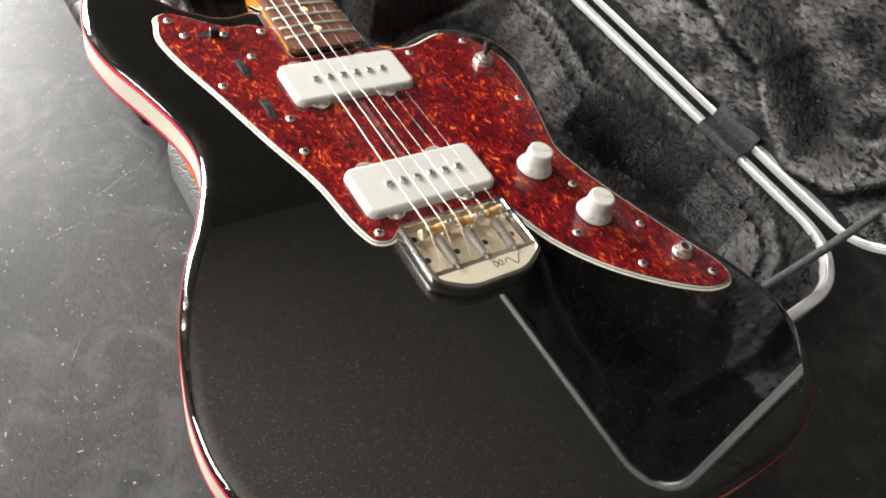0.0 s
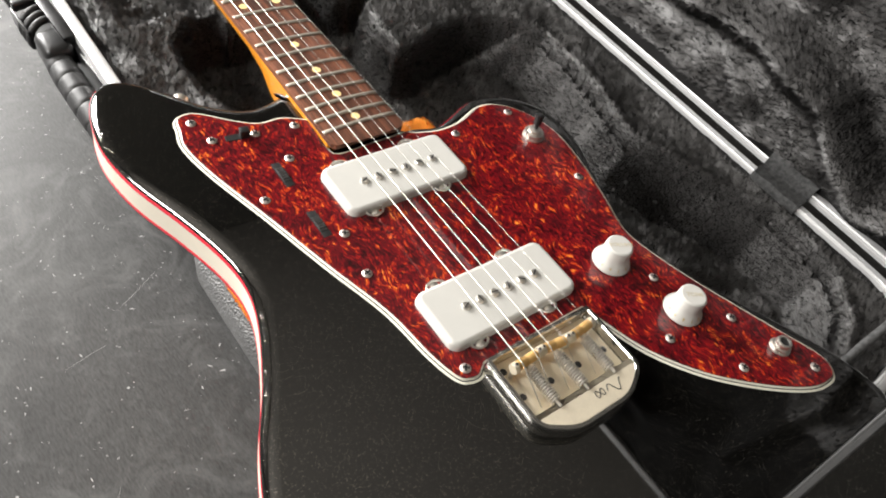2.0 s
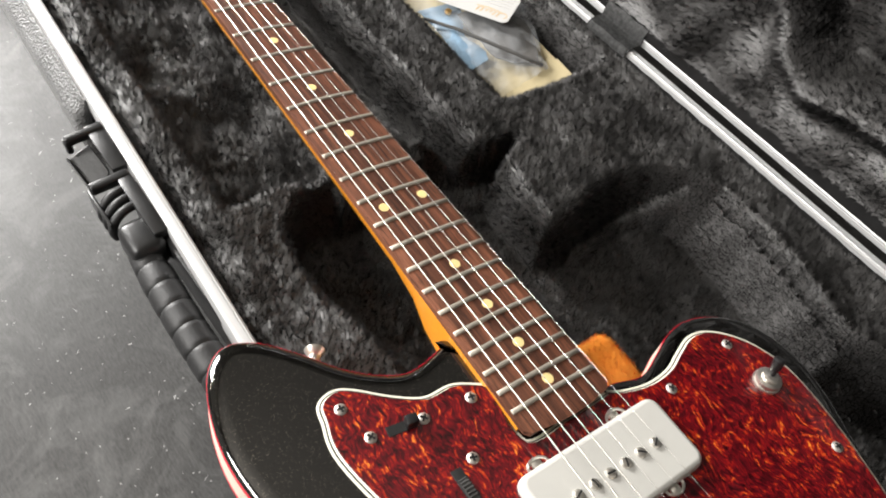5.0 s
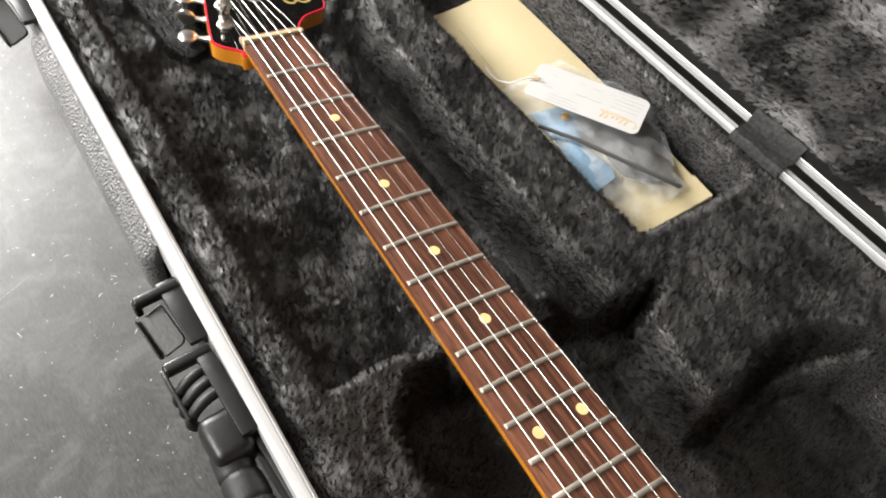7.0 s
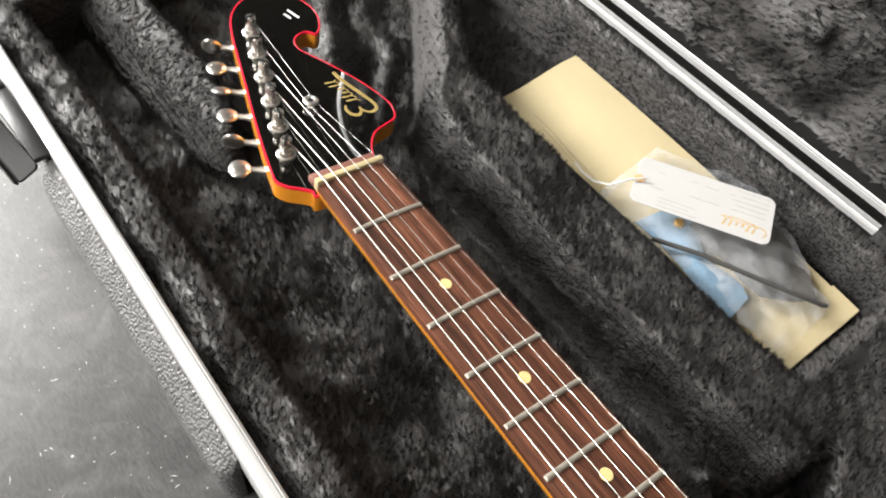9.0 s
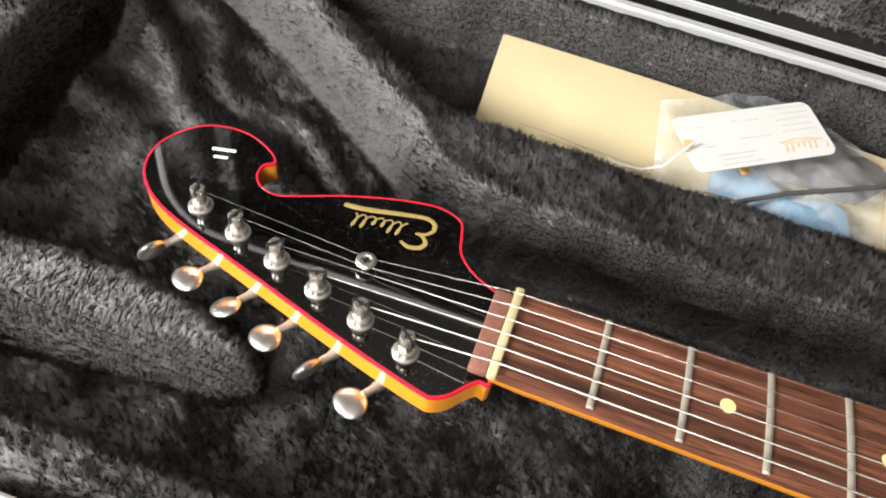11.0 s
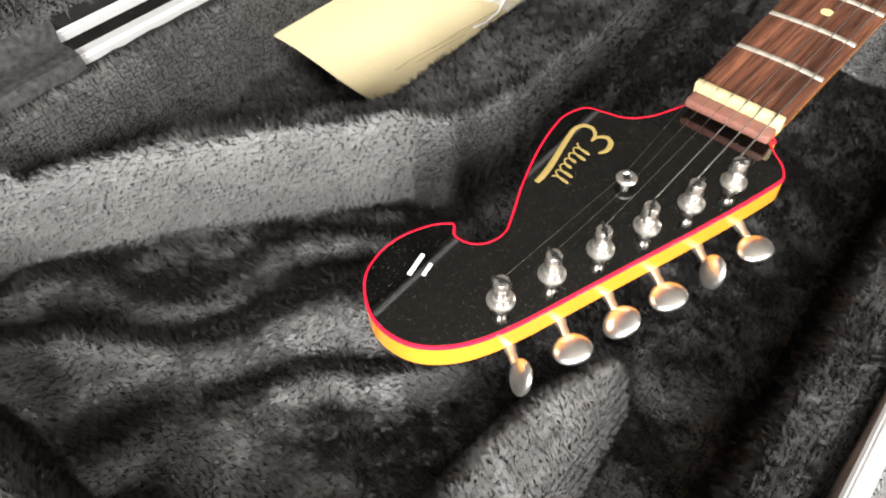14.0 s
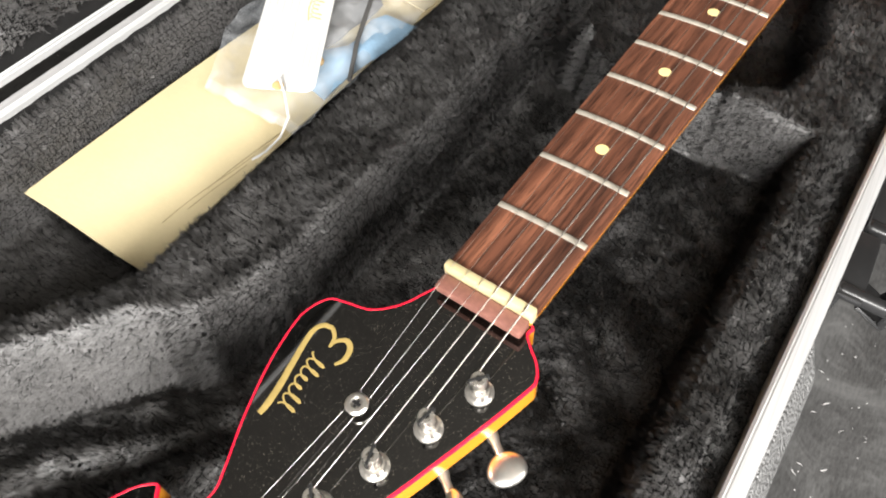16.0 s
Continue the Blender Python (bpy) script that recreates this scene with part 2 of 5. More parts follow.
ORANGE = plush("orange_plush", (0.95, 0.27, 0.015), (1.0, 0.46, 0.07))
WALL = plain("taupe_wall_paint", (0.085, 0.080, 0.073), 0.8, vary=0.05, scale=3)
CEILING = plain("ceiling_paint", (0.29, 0.271, 0.243), 0.85, vary=0.06, scale=2)
FLOOR = plain("wooden_floor", (0.14, 0.115, 0.09), 0.5, vary=0.2, scale=6)


# ---- building helpers ----
def mesh_from(bm, name, material, smooth=True):
    me = bpy.data.meshes.new(name)
    bm.normal_update()
    bm.to_mesh(me)
    bm.free()
    me.materials.append(material)
    if smooth:
        me.polygons.foreach_set("use_smooth", [True] * len(me.polygons))
        me.set_sharp_from_angle(angle=radians(38))
        # broad faces stay flat, so that they mirror straight lines
        me.polygons.foreach_set("use_smooth", [len(p.vertices) < 13 for p in me.polygons])
    return me


def part(name, bm, material, parent, label="", smooth=True):
    ob = new(name, mesh_from(bm, name, material, smooth))
    ob.parent = parent
    return tagged(ob, label) if label else ob


def thing(name, label, category, m=Matrix(), kind="", group=""):
    ob = new(name)
    ob.empty_display_size = 0.02
    ob.matrix_world = m
    return tagged(ob, label, category, group, kind)


def merge(*bms):
    out = bmesh.new()
    for b in bms:
        me = bpy.data.meshes.new("tmp")
        b.to_mesh(me)
        b.free()
        out.from_mesh(me)
        bpy.data.meshes.remove(me)
    return out


def moved(bm, m):
    bmesh.ops.transform(bm, matrix=m, verts=bm.verts)
    return bm


def box(sx, sy, sz, at=(0, 0, 0), r=0.001, seg=2):
    bm = bmesh.new()
    bmesh.ops.create_cube(bm, size=1)
    bmesh.ops.scale(bm, vec=(sx, sy, sz), verts=bm.verts)
    if r:
        bmesh.ops.bevel(bm, geom=bm.edges[:], offset=r, segments=seg, profile=0.5, affect="EDGES")
    bmesh.ops.translate(bm, vec=at, verts=bm.verts)
    return bm


def lathe(profile, n=24, at=(0, 0, 0)):
    """Turned shape: (radius, z) from bottom to top, closed with caps."""
    bm = bmesh.new()
    rings = []
    for r, z in profile:
        rings.append([bm.verts.new((r * math.cos(2 * math.pi * i / n), r * math.sin(2 * math.pi * i / n), z)) for i in range(n)])
    for a, b in zip(rings, rings[1:]):
        for i in range(n):
            bm.faces.new((a[i], a[(i + 1) % n], b[(i + 1) % n], b[i]))
    bm.faces.new(rings[0][::-1])
    bm.faces.new(rings[-1])
    return moved(bm, Matrix.Translation(at))


def tube(points, r, n=8, taper=None):
    """A round rod along points; taper gives a radius for each point."""
    bm = bmesh.new()
    pts = [Vector(p) for p in points]
    rings = []
    side = None
    for i, p in enumerate(pts):
        d = (pts[min(i + 1, len(pts) - 1)] - pts[max(i - 1, 0)]).normalized()
        if side is None:
            side = d.orthogonal().normalized()
        side = (side - d * side.dot(d)).normalized()
        up = d.cross(side)
        rr = taper[i] if taper else r
        rings.append([bm.verts.new(p + rr * (math.cos(2 * math.pi * k / n) * side + math.sin(2 * math.pi * k / n) * up)) for k in range(n)])
    for a, b in zip(rings, rings[1:]):
        for k in range(n):
            bm.faces.new((a[k], a[(k + 1) % n], b[(k + 1) % n], b[k]))
    bm.faces.new(rings[0][::-1])
    bm.faces.new(rings[-1])
    return bm


def smooth_loop(points, per=6):
    """A closed round curve through control points (millimetres in, metres out)."""
    p = [Vector((x * 0.001, y * 0.001)) for x, y in points]
    n, out = len(p), []
    for i in range(n):
        a, b, c, d = p[i - 1], p[i], p[(i + 1) % n], p[(i + 2) % n]
        for k in range(per):
            t = k / per
            out.append(0.5 * ((2 * b) + (c - a) * t + (2 * a - 5 * b + 4 * c - d) * t * t + (3 * b - a - 3 * c + d) * t ** 3))
    if sum(u.x * v.y - v.x * u.y for u, v in zip(out, out[1:] + out[:1])) < 0:
        out.reverse()
    return out


def round_poly(corners, r, n=8):
    """A polygon with rounded corners, counter-clockwise, in metres. r: one radius or one for each corner."""
    out, m = [], len(corners)
    rs = r if isinstance(r, (list, tuple)) else [r] * m
    for i in range(m):
        a, b, c = (Vector(corners[j % m]) for j in (i - 1, i, i + 1))
        u, v = (a - b).normalized(), (c - b).normalized()
        half = math.acos(max(-1, min(1, u.dot(v)))) / 2
        reach = rs[i] / math.tan(half)
        p, q = b + u * reach, b + v * reach
        mid = b + (u + v).normalized() * (rs[i] / math.sin(half))
        a0, a1 = math.atan2(*(p - mid).yx), math.atan2(*(q - mid).yx)
        while a1 < a0:
            a1 += 2 * math.pi
        for k in range(n + 1):
            t = a0 + (a1 - a0) * k / n
            out.append(mid + rs[i] * Vector((math.cos(t), math.sin(t))))
    return out


def outward(loop):
    n, res = len(loop), []
    for i in range(n):
        t = loop[(i + 1) % n] - loop[i - 1]
        res.append(Vector((t.y, -t.x)).normalized())
    return res


def offset(loop, d):
    return [p + d * q for p, q in zip(loop, outward(loop))]


def stack(loop, rings, cap_bottom=True, cap_top=True, closed=False):
    """Rings of the loop, each pushed outward by d at height z, bottom first; closed joins last to first."""
    bm = bmesh.new()
    nor = outward(loop)
    made = [[bm.verts.new((*(p + d * q), z)) for p, q in zip(loop, nor)] for d, z in rings]
    n = len(loop)
    pairs = list(zip(made, made[1:])) + ([(made[-1], made[0])] if closed else [])
    for a, b in pairs:
        for i in range(n):
            bm.faces.new((a[i], a[(i + 1) % n], b[(i + 1) % n], b[i]))
    if cap_bottom and not closed:
        bm.faces.new(made[0][::-1])
    if cap_top and not closed:
        bm.faces.new(made[-1])
    return bm


def plate(loop, z0, z1, r=0.0006):
    return stack(loop, [(-r, z0), (0, z0 + r), (0, z1 - r), (-r * 0.3, z1 - r * 0.3), (-r, z1)])


def lettering(words, size, m, material, parent, name="lettering", shear=0.0, thick=0.00006, label=""):
    cu = bpy.data.curves.new(name, "FONT")
    cu.body, cu.size, cu.shear, cu.extrude, cu.resolution_u = words, size, shear, thick, 3
    cu.align_x = "CENTER"
    tmp = bpy.data.objects.new("tmp", cu)
    me = bpy.data.meshes.new_from_object(tmp)
    bpy.data.objects.remove(tmp)
    me.name = name
    me.materials.clear()
    me.materials.append(material)
    ob = new(name, me)
    ob.parent = parent
    ob.matrix_local = m
    return tagged(ob, label) if label else ob


def bent(points, per=6):
    """A smooth open curve through a few points, with the radius as the third number."""
    p = [Vector(q) for q in points]
    p = [2 * p[0] - p[1]] + p + [2 * p[-1] - p[-2]]
    out = []
    for a, b, c, d in zip(p, p[1:], p[2:], p[3:]):
        for k in range(per):
            t = k / per
            out.append(0.5 * ((2 * b) + (c - a) * t + (2 * a - 5 * b + 4 * c - d) * t * t + (3 * b - a - 3 * c + d) * t ** 3))
    return out + [p[-2]]


def pen_line(points, per=6):
    line = bent(points, per)
    return tube([(q.x, q.y, 0) for q in line], 0.001, 8, [q.z for q in line])


def running_loops(width, height, count, r):
    """A plain running pen line of leaning loops of uneven height, centred on its foot."""
    pts = []
    for i in range(count * 14 + 1):
        t = i / 14
        k = 1.0 if t < count * 0.3 or t > count * 0.72 else 0.62
        up = 0.5 - 0.5 * math.cos(2 * math.pi * t)
        pts.append((width * (t / count - 0.5) + 0.16 * width / count * 2 * math.sin(2 * math.pi * t) + 0.28 * height * k * up, height * k * up, 0))
    return tube(pts, r, 6)


def blur(a, sigma):
    k = np.exp(-0.5 * (np.arange(-int(3 * sigma) - 1, int(3 * sigma) + 2) / sigma) ** 2)
    k /= k.sum()
    pad = len(k) // 2
    for axis in (0, 1):
        w = np.pad(a, [(pad, pad) if i == axis else (0, 0) for i in (0, 1)], mode="edge")
        a = np.apply_along_axis(lambda row: np.convolve(row, k, "valid"), axis, w)
    return a


def inside(poly, x, y):
    """Which of the points lie in the polygon (millimetres)."""
    hit = np.zeros(x.shape, bool)
    n = len(poly)
    for i in range(n):
        (x0, y0), (x1, y1) = poly[i], poly[(i + 1) % n]
        cut = ((y0 > y) != (y1 > y)) & (x < (x1 - x0) * (y - y0) / (y1 - y0 + 1e-9) + x0)
        hit ^= cut
    return hit


def wavy(x, y, rng, count, lo, hi):
    """A smooth random field of about unit size, from plane waves of lo to hi metres."""
    f = np.zeros(np.shape(x))
    for _ in range(count):
        w, a, ph = rng.uniform(lo, hi), rng.uniform(0, 2 * math.pi), rng.uniform(0, 2 * math.pi)
        f += np.sin(2 * math.pi / w * (x * math.cos(a) + y * math.sin(a)) + ph)
    return f / math.sqrt(count / 2)


def raw_mesh(name, verts, faces, material, parent, smooth=True, shade=None):
    me = bpy.data.meshes.new(name)
    k = faces.shape[1]
    me.vertices.add(len(verts))
    me.vertices.foreach_set("co", verts.astype(np.float32).ravel())
    me.loops.add(faces.size)
    me.loops.foreach_set("vertex_index", faces.astype(np.int32).ravel())
    me.polygons.add(len(faces))
    me.polygons.foreach_set("loop_start", np.arange(0, faces.size, k, dtype=np.int32))
    me.polygons.foreach_set("use_smooth", np.full(len(faces), smooth))
    me.update(calc_edges=True)
    if shade is not None:
        me.normals_split_custom_set_from_vertices(shade.tolist())
    me.materials.append(material)
    ob = new(name, me)
    ob.parent = parent
    return ob


def grid_faces(nu, nv):
    i = np.arange(nu * nv).reshape(nu, nv)
    return np.stack([i[:-1, :-1], i[1:, :-1], i[1:, 1:], i[:-1, 1:]], -1).reshape(-1, 4)


def pile(points, normals, rng, length, width, nap, clump, steep=1.0, lay=0.15, glance=None):
    """Blades of plush, one sliver each, combed into tufts whose tips draw together. points, normals: N x 3. nap: the
    way the pile leans. lay: how flat it is brushed, 0 to 1. glance: what bends the shading normals to brighten or
    darken the pile, in place of the nap.
    """
    n = len(points)
    cell = np.floor(points / clump + rng.uniform(0, 1, 3)).astype(np.int64)
    key = (cell[:, 0] * 73856093 ^ cell[:, 1] * 19349663 ^ cell[:, 2] * 83492791) & 0xFFFF
    table = rng.normal(0, 1, (65536, 3))
    lean = (0.8 + 1.6 * lay) * nap + 0.55 * table[key] + rng.normal(0, 0.45, (n, 3))
    centre = (cell + 0.5 + 0.25 * table[key]) * clump
    pull = np.clip((centre - points) / clump, -1, 1)
    flat = 0.8 * lean + 0.5 * pull
    flat -= normals * (flat * normals).sum(1)[:, None]
    flat /= np.linalg.norm(flat, axis=1)[:, None] + 1e-6
    d = (0.92 - 0.52 * lay) * normals + (0.42 + 0.50 * lay) * flat
    d /= np.linalg.norm(d, axis=1)[:, None]
    ln = length * (rng.uniform(0.55, 1.2, n) * (1 + 0.18 * table[key, 2]))[:, None]
    side = np.cross(d, normals + 0.15 * rng.normal(0, 1, (n, 3)))
    side /= np.linalg.norm(side, axis=1)[:, None] + 1e-9
    side *= width * 0.5
    side *= np.where((np.cross(side, d) * normals).sum(1) < 0, -1, 1)[:, None]
    tip = points + d * ln + 0.60 * pull * clump + rng.normal(0, 0.10, (n, 3)) * ln
    v = np.stack([points - side, points + side, tip], 1).reshape(-1, 3)
    f = np.arange(3 * n).reshape(n, 3)
    # shading normals follow the form and tuft; nap or glance bends them lighter or darker
    face = normals - d * (normals * d).sum(1)[:, None]
    shade = 0.60 * normals * np.array([steep, steep, 1.0]) + 0.45 * face + 0.15 * table[key] + 0.06 * rng.normal(0, 1, (n, 3)) + 0.55 * (nap if glance is None else glance)
    shade /= np.linalg.norm(shade, axis=1)[:, None]
    return v, f, np.repeat(shade, 3, axis=0)


# ---- the room and the table ----
def room():
    """Plain walls, ceiling and floor round the table, with two window openings at one corner."""
    x0, x1, y0, y1, z0, z1, th = -1.75, 2.4, -2.4, 1.5, -0.75, 2.4, 0.12

    def slab(name, sx, sy, sz, at, material, label):
        me = mesh_from(box(sx, sy, sz, at, 0.0), name, material, False)
        return tagged(new(name, me), label, name.split("_")[0], kind="structure")

    cx, cy, cz = (x0 + x1) / 2, (y0 + y1) / 2, (z0 + z1) / 2
    slab("floor", 4.5, 4.5, 0.1, (cx, cy, z0 - 0.05), FLOOR, "plain wooden floor under the table")
    slab("ceiling", 4.5, 4.5, 0.1, (cx, cy, z1 + 0.05), CEILING, "plain taupe painted ceiling")
    slab("wall_south", x1 - x0, th, z1 - z0, (cx, y0 - th / 2, cz), WALL, "plain taupe painted wall")
    slab("wall_east", th, y1 - y0, z1 - z0, (x1 + th / 2, cy, cz), WALL, "plain taupe painted wall")
    for nm, along, c, half, lo, hi, w0, w1 in (("wall_north", 0, -0.55, 0.385, x0, x1, 0.48, 1.16), ("wall_west", 1, 0.30, 0.46, y0, y1, 0.99, 1.71)):
        bms = []
        for a0, a1, b0, b1 in ((lo, c - half, z0, z1), (c + half, hi, z0, z1), (c - half, c + half, z0, w0), (c - half, c + half, w1, z1)):
            size, mid = (a1 - a0, th, b1 - b0), ((a0 + a1) / 2, y1 + th / 2, (b0 + b1) / 2)
            if along:
                size, mid = (th, a1 - a0, b1 - b0), (x0 - th / 2, (a0 + a1) / 2, (b0 + b1) / 2)
            bms.append(box(*size, mid, 0.0))
        tagged(new(nm, mesh_from(merge(*bms), nm, WALL, False)), "taupe painted wall with a window opening", "wall", kind="structure")


room()

table = thing("table", "large dark grey scratched laminate table", "table")
part("tabletop", box(2.6, 2.6, 0.035, (0.1, -0.3, -0.0175), 0.003), TABLE, table)
for lx in (-1.1, 1.3):
    for ly in (-1.5, 0.9):
        part("leg", box(0.06, 0.06, 0.715, (lx, ly, -0.3925), 0.003), BLACK_PLASTIC, table)


def scratches():
    """Fine pale scratches and chips in the table top, as shallow slivers."""
    rng = np.random.default_rng(5)
    bm = bmesh.new()
    for n in range(900):
        x, y = rng.uniform(-0.50, -0.15), rng.uniform(-1.0, 0.2)
        long = n < 45
        a = rng.normal(0.5, 0.6) if long else rng.uniform(0, math.pi)
        ln = rng.uniform(0.012, 0.045) if long else 0.0006 + 0.004 * rng.uniform(0, 1) ** 3
        w = rng.uniform(0.00006, 0.00013) if long else rng.uniform(0.00010, 0.00035)
        bend = rng.normal(0, 0.10)
        for k in range(3):
            a2 = a + bend * k
            d, s = Vector((math.cos(a2), math.sin(a2), 0)), Vector((-math.sin(a2), math.cos(a2), 0))
            p = Vector((x, y, 0.00008))
            q = p + d * ln / 3
            wa, wb = w * (0.3 + 0.7 * (k > 0)), w * (0.3 + 0.7 * (k < 2))
            bm.faces.new([bm.verts.new(v) for v in (p - s * wa, q - s * wb, q + s * wb, p + s * wa)])
            x, y = q.x, q.y
    return bm


SCRATCH = plain("scratch_dust", (0.50, 0.495, 0.49), 0.6, vary=0.3, scale=300)
tagged(part("scratches", scratches(), SCRATCH, table), kind="stuff")

# ---- the guitar case ----
RIM_Z = 0.064
END_BODY, END_HEAD = -0.795, 0.345


def rim_left(y):
    return -0.114 + 0.05 * y


def rim_right(y):
    return 0.2735 + 0.018 * y


CASE_LOOP = round_poly([(rim_left(END_BODY), END_BODY), (rim_right(END_BODY), END_BODY), (rim_right(END_HEAD), END_HEAD), (rim_left(END_HEAD), END_HEAD)], 0.055, 10)
case = thing("guitar_case", "open black hard guitar case with silver rims and black plush lining", "guitar case")
part("base_shell", stack(CASE_LOOP, [(-0.012, 0.0), (0.001, 0.0), (0.005, 0.004), (0.0075, 0.03), (0.0075, 0.047), (0.003, 0.047), (0.003, 0.0015)], True, True), VINYL, case)
part("base_rim", stack(CASE_LOOP, [(0.0, 0.044), (0.0082, 0.044), (0.0090, 0.046), (0.0090, 0.0618), (0.0082, 0.0634), (0.0066, RIM_Z), (0.0022, RIM_Z), (0.0019, RIM_Z - 0.0005), (0.0012, RIM_Z - 0.0005), (0.0009, RIM_Z - 0.0002), (-0.0004, RIM_Z - 0.001)], closed=True), ALU, case, "bright silver aluminium rim")


def side_panel(y0, y1):
    """A raised pebbled panel on the outside of the shell, along the latch side."""
    prof = [(0.0093, 0.0565), (0.0112, 0.0568), (0.0124, 0.0555), (0.0168, 0.0470), (0.0184, 0.0452), (0.0200, 0.0420), (0.0206, 0.0380), (0.0206, 0.012), (0.018, 0.003), (0.0093, 0.003)]
    bm = bmesh.new()
    ends = ((0.0, 0.45), (0.002, 0.75), (0.006, 0.93), (0.012, 1.0))
    stations = [(y0 + d, k) for d, k in ends] + [(y0 + (y1 - y0) * i / 12, 1.0) for i in range(2, 11)] + [(y1 - d, k) for d, k in reversed(ends)]
    rows = [[bm.verts.new((rim_left(y) - 0.0093 - (px - 0.0093) * k, y, pz)) for px, pz in prof] for y, k in stations]
    for a, b in zip(rows, rows[1:]):
        for i in range(len(prof) - 1):
            bm.faces.new((a[i], a[i + 1], b[i + 1], b[i]))
    bm.faces.new(rows[0])
    bm.faces.new(rows[-1])
    bmesh.ops.recalc_face_normals(bm, faces=bm.faces)
    return bm


for y0, y1 in ((-0.083, 0.145), (-0.62, -0.427)):
    part("side_panel", side_panel(y0, y1), PANEL, case, "raised pebbled plastic panel")

# the lining as one soft landscape
CHANNEL = [(-73, 276), (-72, 215), (-73, 155), (-79, 67), (-81, -7), (-84, -60), (-90, -215), (20, -219), (62, -226), (80, -262), (80, -196), (81, -106), (86, -22), (92, 22), (104, 62), (122, 76), (190, 162), (232, 226), (250, 284), (-30, 286)]
POCKET = [(158, 57), (154, -44), (149, -148), (148, -229), (208, -234), (246, -236), (250, -150), (255, 45), (258, 216), (243, 207), (212, 141)]
CAVITY = [(-46, -238), (-66, -252), (-72, -280), (-72, -313), (-66, -341), (-60, -370), (-70, -420), (-105, -470), (-118, -560), (-118, -700), (-90, -755), (0, -765), (150, -764), (185, -759), (213, -746), (234, -723), (240, -690), (240, -658), (219, -600), (203, -560), (196, -537), (199, -512), (206, -490), (216, -445), (221, -398), (211, -376), (192, -358), (170, -349), (136, -350), (102, -358), (84, -350), (84, -317), (92, -291), (88, -268), (55, -246), (0, -240)]
HEAD_RIDGE = [(-38, 340), (-36, 180), (-32, 118), (-24, 103), (-8, 108), (6, 140), (12, 180), (12, 230), (6, 340)]
SLIT = [(126, -265), (107, -267), (88, -263), (70, -256), (64, -275), (88, -286), (107, -279), (124, -273)]
NECK_REST = [(-20, -214), (45, -216), (55, -250), (-20, -246)]
SHELF_Z = 0.0575


def away(poly, x, y):
    """Distance in millimetres from each point to the polygon's edge."""
    far = np.full(x.shape, 1e9)
    for (x0, y0), (x1, y1) in zip(poly, poly[1:] + poly[:1]):
        dx, dy = x1 - x0, y1 - y0
        t = np.clip(((x - x0) * dx + (y - y0) * dy) / (dx * dx + dy * dy), 0, 1)
        far = np.minimum(far, np.hypot(x - x0 - t * dx, y - y0 - t * dy))
    return far


def tuck(x, y, x0, x1, y0, y1, r=0.054):
    """Pulls a sheet's square corners in to rounded ones."""
    dx = np.where(x < x0 + r, x - (x0 + r), np.where(x > x1 - r, x - (x1 - r), 0.0))
    dy = np.where(y < y0 + r, y - (y0 + r), np.where(y > y1 - r, y - (y1 - r), 0.0))
    far = np.maximum(np.abs(dx), np.abs(dy))
    k = np.where((dx != 0) & (dy != 0), far / np.maximum(np.hypot(dx, dy), 1e-9), 1.0)
    return x - dx * (1 - k), y - dy * (1 - k)


